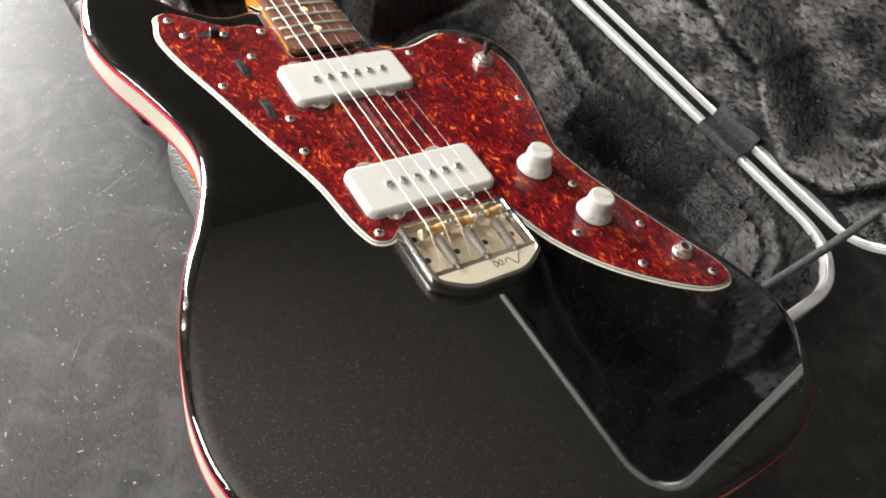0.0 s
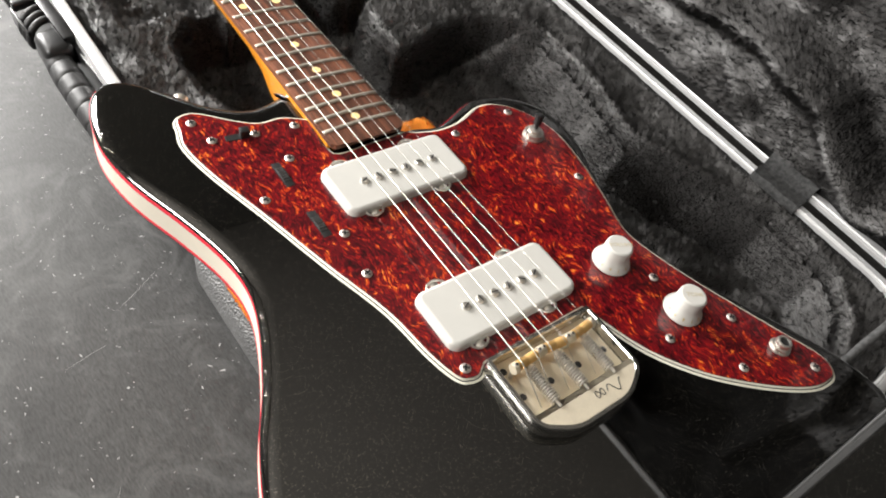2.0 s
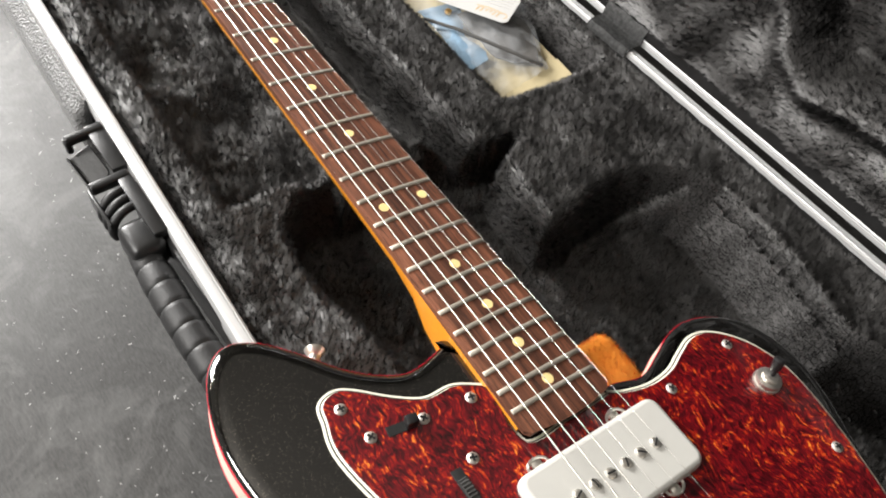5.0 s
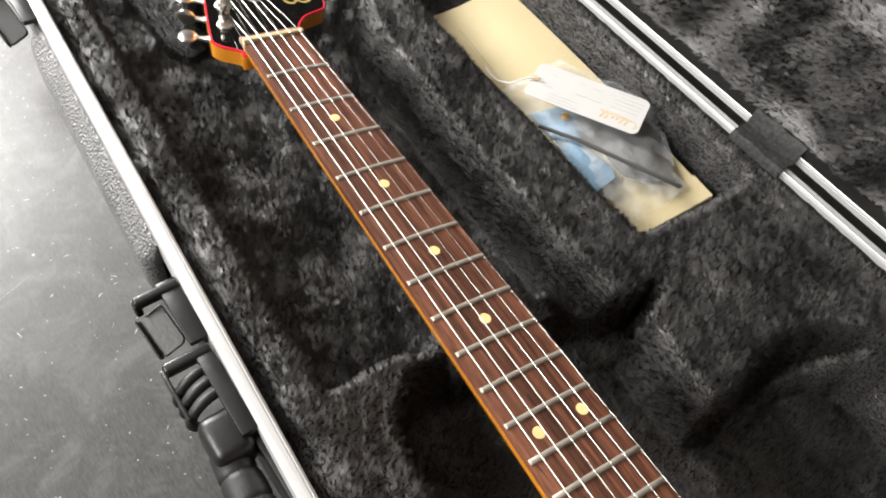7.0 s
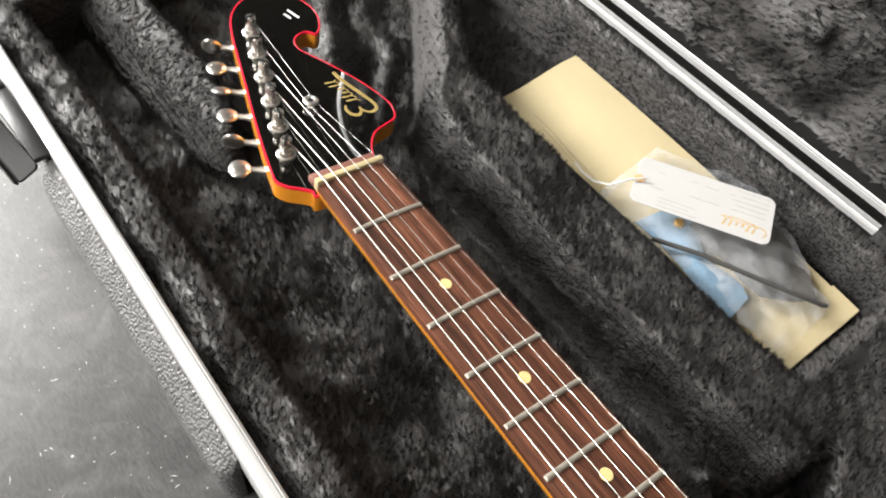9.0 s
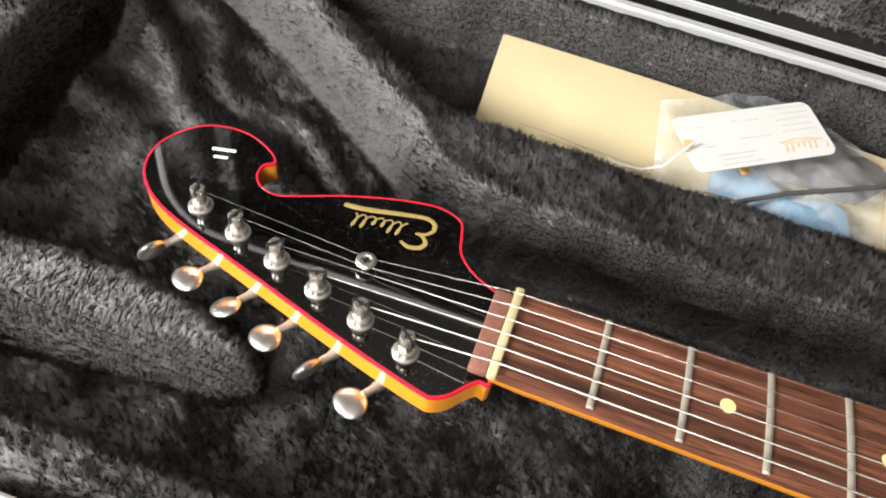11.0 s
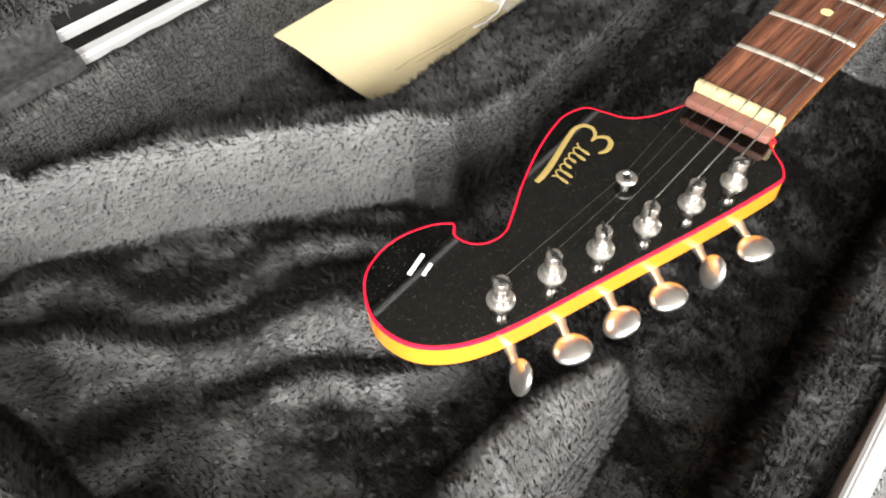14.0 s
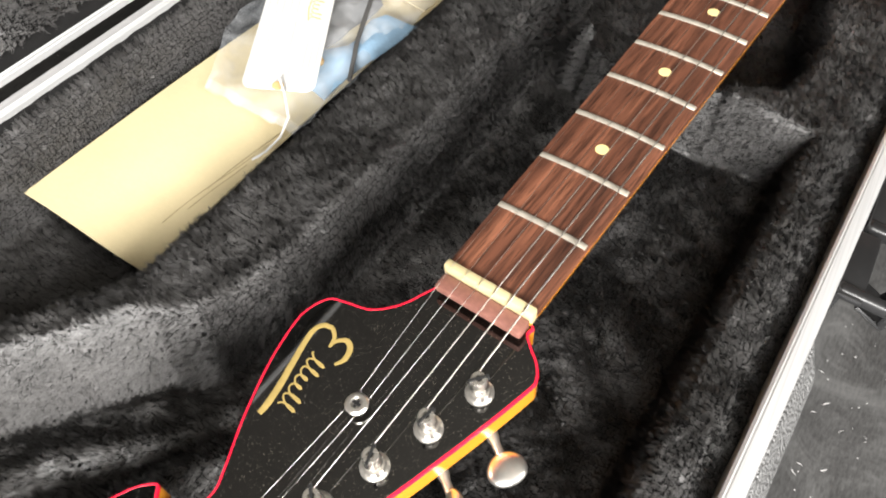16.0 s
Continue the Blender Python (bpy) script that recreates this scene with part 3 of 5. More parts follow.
def lining_height(x, y):
    rng, folds = np.random.default_rng(11), np.random.default_rng(31)
    mx, my = x * 1000, y * 1000
    # each hollow is flat with a stuffed, rounded bank rising straight out of it
    gone = {}
    h = np.full(x.shape, 1.0)
    for name, poly, deep, top, r in (("channel", CHANNEL, 0.009, 0.0605, 20), ("pocket", POCKET, 0.010, 0.0605, 15), ("cavity", CAVITY, 0.004, SHELF_Z, 13)):
        gone[name] = away(poly, mx, my) * np.where(inside(poly, mx, my), -1, 1)
        rise = np.sqrt(1 - (1 - np.clip(gone[name] / np.where(mx < -40, 8, r), 0, 1)) ** 2)
        h = np.minimum(h, deep + (top - deep) * rise)
    # the loose cloth of the head well lies in folds along its dividing wall
    side = -0.818 * (mx - 128) + 0.576 * (my - 76) + 8 * wavy(x, y, folds, 8, 0.08, 0.2)
    along = 0.576 * (mx - 128) + 0.818 * (my - 76)
    well = (gone["channel"] < 0) * (mx > 0) * np.clip((my - 70) / 50, 0, 1)
    swell = 0.006 * np.exp(-((side - 31) / 9) ** 2) + 0.019 * np.exp(-((side - 64) / 13) ** 2) + 0.007 * np.exp(-((side - 104) / 10) ** 2)
    h += well * swell * (0.8 + 0.35 * np.sin(along / 28 + 0.7))
    dome = np.clip(away(HEAD_RIDGE, mx, my) / 17, 0, 1) * inside(HEAD_RIDGE, mx, my)
    h = np.where(dome > 0, np.maximum(h, 0.009 + 0.038 * np.sqrt(1 - (1 - dome) ** 2)), h)
    h[inside(NECK_REST, mx, my)] = 0.050
    h[inside(SLIT, mx, my)] = 0.012
    h = blur(h, 0.7)
    # on the hinge side the body hollow has a smooth sloping wall below a soft overhanging edge
    east = np.clip((mx - 110) / 40, 0, 1) * np.clip((-my - 350) / 30, 0, 1)
    deep = -gone["cavity"]
    slope = 0.050 - 0.032 * np.clip((deep - 1) / 13, 0, 1) - 0.010 * np.clip((deep - 14) / 4, 0, 1)
    h = np.where(deep > 0, h + east * (slope - h), h)
    h += east * 0.003 * np.exp(-((deep + 7) / 6) ** 2)
    edge = x - rim_left(y)
    h -= 0.006 * np.exp(-((edge - 0.001) / 0.007) ** 2)
    gap = rim_right(y) - x
    h += np.maximum(0, 0.0615 - h) * np.exp(-(gap / 0.012) ** 2)
    h += 0.00022 * wavy(x, y, folds, 40, 0.009, 0.022)
    return h + 0.0013 * wavy(x, y, rng, 14, 0.03, 0.11) * (1 - np.exp(-(gap / 0.015) ** 2))


def base_lining():
    rng = np.random.default_rng(3)
    nu, nv = 560, 200
    v = np.linspace(END_BODY + 0.001, END_HEAD - 0.001, nu)[:, None] * np.ones((1, nv))
    u = np.linspace(0.001, 0.999, nv)[None, :] * np.ones((nu, 1))
    x = rim_left(v) + u * (rim_right(v) - rim_left(v))
    x, v = tuck(x, v, rim_left(v), rim_right(v), END_BODY, END_HEAD)
    z = lining_height(x, v) - 0.0018
    verts = np.stack([x, v, z], -1)
    ob = raw_mesh("base_lining", verts.reshape(-1, 3), grid_faces(nu, nv)[:, ::-1], BACKING, case)
    # pile on the slopes as dense as on the flats
    du = verts[1:, :-1] - verts[:-1, :-1]
    dv = verts[:-1, 1:] - verts[:-1, :-1]
    nor = np.cross(dv, du)
    area = np.linalg.norm(nor, axis=2)
    nor /= area[..., None]
    count = rng.poisson(area * 4.3e6 * ~((x[:-1, :-1] < 0.06) & (v[:-1, :-1] < -0.50)) * (rim_right(v) - x > 0.0075)[:-1, :-1])
    i, j = np.nonzero(count)
    rep = count[i, j]
    i, j = np.repeat(i, rep), np.repeat(j, rep)
    a, b = rng.uniform(0, 1, (2, len(i), 1))
    p = verts[i, j] + a * du[i, j] + b * dv[i, j]
    nap = np.stack([0.2 * wavy(p[:, 0], p[:, 1], rng, 12, 0.04, 0.15) + 0.40, 0.2 * wavy(p[:, 0], p[:, 1], rng, 12, 0.04, 0.15) - 0.75, np.zeros(len(p))], 1)
    nap *= np.clip(nor[i, j][:, 2:3], 0, 1) ** 2
    # ruffled in the long hollow under neck and head and leaned to darken it, standing up on the shelves
    head = ((p[:, 1:2] > -0.21) & (p[:, 2:3] < 0.035) & (p[:, 0:1] < 0.14 + 0.6 * np.maximum(p[:, 1:2], 0))).astype(float)
    loose = np.where(p[:, 1] > 0.05, 0.42, 0.16)
    ruffled = np.stack([loose * wavy(p[:, 0], p[:, 1], rng, 10, 0.03, 0.09) - 0.50, loose * wavy(p[:, 0], p[:, 1], rng, 10, 0.03, 0.09) + 0.75, np.zeros(len(p))], 1)
    nap = np.where(head > 0, 0.3 * nap + ruffled, nap)
    nap[:, :2] += 0.22 * np.stack([wavy(p[:, 0], p[:, 1], rng, 16, 0.012, 0.045), wavy(p[:, 0], p[:, 1], rng, 16, 0.012, 0.045)], 1)
    nap *= np.where(p[:, 2:3] > 0.046, 0.6, 1.0)
    # the loose head pillow and the dividing wall are brushed flat and made brighter by bent normals
    wall = -0.818 * (p[:, 0:1] - 0.128) + 0.576 * (p[:, 1:2] - 0.076)
    length = 0.576 * (p[:, 0:1] - 0.128) + 0.818 * (p[:, 1:2] - 0.076)
    pillow = inside(HEAD_RIDGE, p[:, 0] * 1000, p[:, 1] * 1000)[:, None] * (p[:, 2:3] > 0.014)
    turned = pillow | ((wall > -0.012) & (wall < 0.008) & (length > -0.005) & (p[:, 2:3] > 0.012) & (p[:, 1:2] > 0.07))
    nap = np.where(turned, np.where(pillow, np.array([0.8, -1.3, 0.0]), np.array([0.2, -0.2, -1.2])) + 0.3 * nap, nap)
    lay = np.clip(0.12 + (0.06 + 0.16 * head[:, 0]) * wavy(p[:, 0], p[:, 1], rng, 14, 0.025, 0.09), 0, 0.6)[:, None]
    lay = np.where(turned, 0.66, lay)
    # shading normals: bent to the windows on pillow and wall, away elsewhere to darken
    glance = np.where(turned, np.array([-1.15, 1.45, 0.95]), np.where(head > 0, -0.6, 0.5) * nap)
    pv, pf, ps = pile(p, nor[i, j], rng, 0.0031, 0.00034, 0.5 * nap, 0.0021, 1.7, lay, glance)
    return ob, tagged(raw_mesh("plush_nap", pv, pf, PILE, ob, True, ps), kind="stuff")


base_lining()

# the lid stands open on its hinges along one long side; in its own axes x runs up from the hinge and z faces the inside
LID_ANGLE = 93.4
LID_M = Matrix.Translation((0.2905, 0, 0.0705)) @ Matrix.Rotation(radians(-1.03), 4, "Z") @ Matrix.Rotation(radians(-LID_ANGLE), 4, "Y")


def lid_width(y):
    return 0.338 - 0.12 * y


LID_LOOP = round_poly([(0.0, END_BODY - 0.02), (lid_width(END_BODY), END_BODY - 0.02), (lid_width(END_HEAD), END_HEAD), (0.0, END_HEAD)], 0.055, 10)
lid = part("lid", stack(LID_LOOP, [(-0.012, -0.060), (0.003, -0.060), (0.007, -0.056), (0.0075, -0.03), (0.0075, -0.017), (0.003, -0.017), (0.003, -0.0585)], True, True), VINYL, case, "open pebbled black lid standing upright")
lid.matrix_local = LID_M
part("lid_rim", stack(LID_LOOP, [(0.0, -0.020), (0.0085, -0.020), (0.0085, -0.0018), (0.0070, 0.0), (0.0030, 0.0), (0.0027, -0.0005), (0.0020, -0.0005), (0.0017, 0.0), (0.0006, 0.0), (-0.0004, -0.001)], closed=True), ALU, lid, "bright silver aluminium rim")
LID_BODY = [(70, -759), (200, -770), (320, -742), (352, -670), (330, -590), (300, -540), (312, -470), (318, -410), (290, -362), (245, -350), (228, -300), (225, -180), (250, 60), (300, 200), (285, 262), (180, 262), (160, 190), (168, 60), (150, -180), (148, -300), (120, -348), (80, -373), (67, -395), (73, -441), (84, -500), (88, -560), (72, -630), (42, -668), (21, -702), (33, -737)]


def lid_lining():
    rng = np.random.default_rng(8)
    nu, nv = 440, 160
    y = np.linspace(END_BODY - 0.019, END_HEAD - 0.001, nu)[:, None] * np.ones((1, nv))
    x = np.linspace(0.001, 0.999, nv)[None, :] * lid_width(y)
    x, y = tuck(x, y, 0.0, lid_width(y), END_BODY - 0.02, END_HEAD)
    z = np.full(x.shape, -0.005)
    hollow = inside(LID_BODY, x * 1000, y * 1000)
    gone = away(LID_BODY, x * 1000, y * 1000)
    z[hollow] = -0.050
    z = 0.75 * blur(z, 1.6) + 0.25 * blur(z, 5.0)
    z += np.where(hollow, 0, 0.007 * np.exp(-((gone - 11) / 7) ** 2) - 0.006 * np.exp(-((gone - 30) / 10) ** 2))
    fold = (x - 0.054) * 0.78 - (y + 0.538) * 0.63
    z += 0.006 * np.exp(-(fold / 0.009) ** 2) * np.clip((0.06 - x) / 0.02, 0, 1) * (x > 0.004)
    z += 0.0045 * np.exp(-(x / 0.014) ** 2)
    z += 0.0022 * wavy(x, y, rng, 14, 0.04, 0.13) * (1 - np.exp(-(x / 0.015) ** 2))
    z += 0.009 * np.exp(-(((x - 0.073) ** 2 + (y + 0.101) ** 2) / 0.007 ** 2) ** 2)
    verts = np.stack([x, y, z], -1)
    raw_mesh("lid_lining", verts.reshape(-1, 3), grid_faces(nu, nv)[:, ::-1], BACKING, lid)
    du, dv = verts[1:, :-1] - verts[:-1, :-1], verts[:-1, 1:] - verts[:-1, :-1]
    nor = np.cross(dv, du)
    area = np.linalg.norm(nor, axis=2)
    nor /= area[..., None]
    count = rng.poisson(area * 2.4e6 * (x[:-1, :-1] < 0.24) * (x[:-1, :-1] > 0.008))
    i, j = np.nonzero(count)
    rep = count[i, j]
    i, j = np.repeat(i, rep), np.repeat(j, rep)
    a, b = rng.uniform(0, 1, (2, len(i), 1))
    p = verts[i, j] + a * du[i, j] + b * dv[i, j]
    nap = np.stack([0.45 * wavy(p[:, 0], p[:, 1], rng, 12, 0.03, 0.14) - 0.1, 0.45 * wavy(p[:, 0], p[:, 1], rng, 12, 0.03, 0.14) + 0.45, np.zeros(len(p))], 1)
    pv, pf, ps = pile(p, nor[i, j], rng, 0.0042, 0.00050, 0.5 * nap, 0.0028, 1.6)
    tagged(raw_mesh("plush_nap", pv, pf, PILE, lid, True, ps), kind="stuff")


lid_lining()


def hinge_strap(y, long):
    """A woven strap over both rims, at the hinge side."""
    x = rim_right(y)
    bm = bmesh.new()
    prof = [(x - 0.004, 0.050), (x - 0.0035, 0.0625), (x - 0.001, 0.0665), (x + 0.006, 0.0672), (x + 0.012, 0.0655), (x + 0.0145, 0.0665), (x + 0.0155, 0.0745), (x + 0.0185, 0.079), (x + 0.026, 0.080)]
    n = 6
    rows = [[bm.verts.new((px, y - long / 2 + long * k / n, pz + 0.0006 * math.sin(k * 2.1))) for k in range(n + 1)] for px, pz in prof]
    for a, b in zip(rows, rows[1:]):
        for k in range(n):
            bm.faces.new((a[k], a[k + 1], b[k + 1], b[k]))
    bmesh.ops.solidify(bm, geom=bm.faces[:], thickness=0.0014)
    return bm


for y in (-0.643, -0.229, 0.176):
    part("hinge_strap", hinge_strap(y, 0.047), WEBBING, case, "black woven hinge strap")

# the stay cord between base and lid at the body end
cord = [(0.150, -0.770, 0.058), (0.19, -0.772, 0.068), (0.235, -0.775, 0.083), (0.29, -0.778, 0.108), (0.304, -0.779, 0.16)]
part("stay_cord", tube(cord, 0.0035, 10), WEBBING, case, "black woven stay cord")


# latches and carrying handle on the long side
def latch_at(y, long):
    """A cast hasp along the rim, a cross bar at its end and a broad lever hanging open."""
    x = rim_left(y) - 0.0095
    a = part("latch", merge(box(0.012, long + 0.018, 0.004, (x - 0.005, y - 0.004, 0.0605), 0.0012), box(0.003, long + 0.012, 0.034, (x - 0.0015, y - 0.004, 0.043), 0.001)), BLACK_PLASTIC, case, "black plastic latch")
    part("cross_bar", merge(box(0.027, 0.0062, 0.0075, (x - 0.0125, y + long / 2, 0.0600), 0.002, 3), box(0.0045, 0.0062, 0.012, (x - 0.0245, y + long / 2, 0.0555), 0.0016)), BLACK_PLASTIC, a)
    lever = round_poly([(-0.0085, -long / 2), (0.0085, -long / 2), (0.0085, long / 2), (-0.0085, long / 2)], [0.004, 0.004, 0.001, 0.001], 5)
    m = Matrix.Translation((x - 0.0185, y - 0.001, 0.0445)) @ Matrix.Rotation(radians(-24), 4, "Y") @ Matrix.Rotation(radians(14), 4, "X")
    part("latch_lever", moved(plate(lever, -0.0012, 0.0012, 0.0005), m), BLACK_PLASTIC, a)
    part("lever_edge", moved(box(0.0016, long, 0.005, (-0.0082, 0, 0.0022), 0.0006), m), BLACK_PLASTIC, a)


latch_at(-0.1295, 0.027)
latch_at(0.1775, 0.054)


def carrying_handle():
    x = rim_left(-0.2) - 0.0095
    h = part("handle", merge(box(0.004, 0.245, 0.030, (x - 0.002, -0.292, 0.040), 0.0015), box(0.010, 0.058, 0.0045, (x - 0.004, -0.1885, 0.0608), 0.0014)), BLACK_PLASTIC, case, "black carrying handle with ribbed rubber grip")
    part("cross_bar", box(0.027, 0.0068, 0.0080, (x - 0.0125, -0.1625, 0.0598), 0.002, 3), BLACK_PLASTIC, h)
    part("outer_cheek", box(0.0022, 0.034, 0.016, (x - 0.0262, -0.176, 0.049), 0.0009), BLACK_PLASTIC, h)
    for k in range(3):
        y = -0.1725 - 0.0078 * k
        arc = [(x - 0.0125 - 0.0135 * math.cos(t), y - 0.0024 * math.cos(t), 0.0465 + 0.0135 * math.sin(t)) for t in [-0.5 + i * 0.26 for i in range(13)]]
        part("spring_coil", tube(arc, 0.0031, 12), RUBBER, h)
    part("pivot_block", merge(box(0.0235, 0.030, 0.026, (x - 0.0145, -0.2095, 0.0465), 0.007, 4), box(0.0100, 0.022, 0.012, (x - 0.0040, -0.2060, 0.0560), 0.002)), BLACK_PLASTIC, h)
    pts, rad = [], []
    for k in range(100):
        y = -0.212 - 0.0019 * k
        sag = math.sin(min(k, 99) / 99 * math.pi)
        pts.append((x - 0.0175 - 0.0035 * sag, y, 0.0440 + 0.002 * sag))
        rad.append((0.0098 + 0.0016 * min(1, k / 14)) - (0.0010 if k % 9 == 0 else 0))
    part("grip", tube(pts, 0.0112, 20, rad), RUBBER, h, "ribbed black rubber grip")


carrying_handle()

# ---- the guitar, in its own axes: nut at the origin, y towards the head, z out of the fretboard ----
GUITAR_M = pose(0, 0, 0.1026, -3.55, 5.36, -5.06)
guitar = thing("electric_guitar", "black sparkle offset electric guitar with red tortoise pickguard, lying face up", "guitar", GUITAR_M)
SCALE = 0.6477
TOP = -0.0088


def fret_y(n):
    return -SCALE * (1 - 2 ** (-n / 12))


def half_width(y):
    return 0.021 + 0.007 * y / fret_y(21)


BODY = smooth_loop([(-27, -402), (-40, -406), (-56, -408), (-71, -401), (-84, -390), (-97, -374), (-113, -358), (-128, -353), (-140, -362), (-148, -383), (-151, -411), (-146, -443), (-134, -478), (-125, -509), (-122, -535), (-127, -560), (-142, -594), (-158, -622), (-172, -655), (-181, -688), (-185, -713), (-184, -740), (-175, -770), (-153, -803), (-115, -833), (-60, -850), (10, -855), (75, -857), (117, -851), (150, -834), (171, -808), (179, -785), (178, -761), (170, -735), (153, -699), (135, -664), (124, -630), (120, -607), (126, -580), (137, -555), (147, -530), (151, -508), (147.5, -486), (137, -470), (122, -460), (105, -456), (90, -458), (75, -464), (57, -470), (41, -466), (29, -462), (27, -440), (26, -420), (0, -408), (-24, -404)], 5)
RED_HI, CREAM_HI, CREAM_LO, RED_LO, BACK = TOP - 0.0036, TOP - 0.0066, TOP - 0.0225, TOP - 0.0248, TOP - 0.038


def body_mesh():
    roll = [(0.0085 * (math.cos(a) - 1), TOP - 0.0040 + 0.0040 * math.sin(a)) for a in [k * math.pi / 14 for k in range(8)]]
    return stack(BODY, [(-0.040, BACK - 0.004), (-0.024, BACK - 0.001), (-0.010, BACK + 0.006), (-0.003, BACK + 0.0105), (0, RED_LO - 0.001), (0, RED_LO), (-0.0015, RED_LO), (-0.0015, RED_HI), (0, RED_HI)] + roll[1:])


body = part("body", body_mesh(), BLACK, guitar, "black sparkle lacquered body")
part("red_line", stack(BODY, [(-0.001, CREAM_HI), (0.0002, CREAM_HI), (0.0002, RED_HI), (-0.001, RED_HI)], closed=True), RED, body, "red purfling line")
part("binding", stack(BODY, [(-0.001, CREAM_LO), (0.0001, CREAM_LO), (0.0001, CREAM_HI), (-0.001, CREAM_HI)], closed=True), CREAM, body, "cream binding")
part("red_line", stack(BODY, [(-0.001, RED_LO), (0.0002, RED_LO), (0.0002, CREAM_LO), (-0.001, CREAM_LO)], closed=True), RED, body, "red purfling line")

GUARD = smooth_loop([(-105, -414), (-103, -406), (-96, -403), (-88, -406), (-72, -419), (-58, -427), (-43, -427.5), (-33, -432), (-27, -437), (-28, -445), (-28, -470), (0, -471), (26, -470.5), (28, -470), (36, -474), (53, -478), (70, -477), (84, -472), (97, -468), (109, -470), (120.5, -479), (129.5, -493), (134, -514), (130, -545), (121.5, -577), (113, -605), (115, -626), (124, -656), (135, -685), (149, -719), (157, -739), (156, -749), (149, -753.5), (131, -750), (104, -733), (77, -709), (57, -681), (46, -651), (43, -640.5), (36, -639), (0, -639.5), (-33, -640), (-38.5, -642), (-43, -645), (-49, -644.5), (-54, -640), (-59, -622), (-64, -588), (-77, -546), (-90, -500), (-103, -457), (-108, -430)], 5)
guard = part("pickguard", plate(GUARD, TOP + 0.0012, TOP + 0.0023, 0.0003), TORTOISE, guitar, "red tortoise pickguard with cream and black edge plies")
part("white_ply", stack(GUARD, [(0.0005, TOP), (0.0012, TOP), (0.0006, TOP + 0.0008), (0.0, TOP + 0.0012)], False), GUARD_WHITE, guard)
part("black_ply", stack(GUARD, [(0.0012, TOP + 0.0001), (0.0016, TOP + 0.0001), (0.0013, TOP + 0.0006), (0.0009, TOP + 0.0006)], closed=True), GUARD_BLACK, guard)
part("outer_white_ply", stack(GUARD, [(0.0015, TOP), (0.0029, TOP), (0.0027, TOP + 0.0003), (0.0016, TOP + 0.0005)], closed=True), GUARD_WHITE, guard)
GZ = TOP + 0.0023


def screw_mesh(r=0.0031):
    bm = lathe([(r, -0.001), (r, 0.0003), (r * 0.82, 0.0009), (r * 0.45, 0.0012)], 16)
    return bm


def cross_slot(r):
    return merge(box(r * 1.3, 0.0011, 0.0004, (0, 0, 0.00122), 0), box(0.0011, r * 1.3, 0.0004, (0, 0, 0.00122), 0))


SCREW_STEEL = plain("screw_steel", (0.62, 0.58, 0.53), 0.42, 0.75, vary=0.1, scale=400)
SCREW = mesh_from(screw_mesh(), "screw", SCREW_STEEL)
SLOT = mesh_from(cross_slot(0.0031), "slot", GUARD_BLACK, False)
for k, (sx, sy) in enumerate([(-97, -412), (-65, -435), (-38, -437), (-92, -431), (-56, -463), (-86, -489), (-57, -531), (-61, -562), (-48, -639), (113, -481), (61, -485), (118, -555), (101, -645), (125, -692), (102, -720), (146, -743.5), (75, -683)]):
    s = new("screw", SCREW)
    s.parent = guard
    place = Matrix.Translation((sx / 1000, sy / 1000, GZ)) @ Matrix.Rotation(k * 0.7, 4, "Z")
    s.matrix_local = place
    q = new("slot", SLOT)
    q.parent = guard
    q.matrix_local = place


def pickup(cx, cy, w, d):
    """A wide white soapbar pickup with six slotted poles."""
    loop = round_poly([(-w / 2, -d / 2), (w / 2, -d / 2), (w / 2, d / 2), (-w / 2, d / 2)], 0.006, 6)
    top = 0.0055
    p = part("pickup", stack(loop, [(0.0006, 0), (0.0004, top - 0.003), (-0.0002, top - 0.0012), (-0.0011, top - 0.0003), (-0.0026, top)], False), WHITE, guitar, "aged white soapbar pickup")
    p.location = (cx, cy, GZ)
    for k in range(6):
        px = (k - 2.5) * 0.0104 + 0.001
        pole = part("pole_piece", lathe([(0.0028, 0.003), (0.0028, top + 0.0006), (0.0022, top + 0.0014), (0.001, top + 0.0016)], 16, (px, -0.0005, 0)), NICKEL, p)
        part("pole_slot", moved(box(0.0048, 0.0008, 0.0003, (0, 0, 0), 0), Matrix.Translation((px, -0.0005, top + 0.0016)) @ Matrix.Rotation(0.4 + 1.3 * k, 4, "Z")), GUARD_BLACK, p)
    for sx in (-0.03, 0.022):
        for sy in (-1, 1):
            ear = tube([(sx + 0.0058 * math.cos(t), sy * (d / 2 + 0.0005) + sy * 0.0042 * math.sin(t), 0.0016) for t in [i * math.pi / 8 for i in range(9)]], 0.0008, 6)
            part("mounting_ear", ear, NICKEL, p)
            part("mounting_screw", lathe([(0.0028, 0), (0.0028, 0.0012), (0.0015, 0.002)], 12, (sx, sy * (d / 2 + 0.0022), 0)), NICKEL, p)


pickup(-0.0015, -0.5028, 0.091, 0.040)
pickup(-0.0015, -0.6088, 0.094, 0.040)

# neck: fretboard with a gentle arch, maple behind
ARCH = 0.24
BOARD_END = -0.4685


def board_rise(x):
    return -(x * x) / (2 * ARCH)


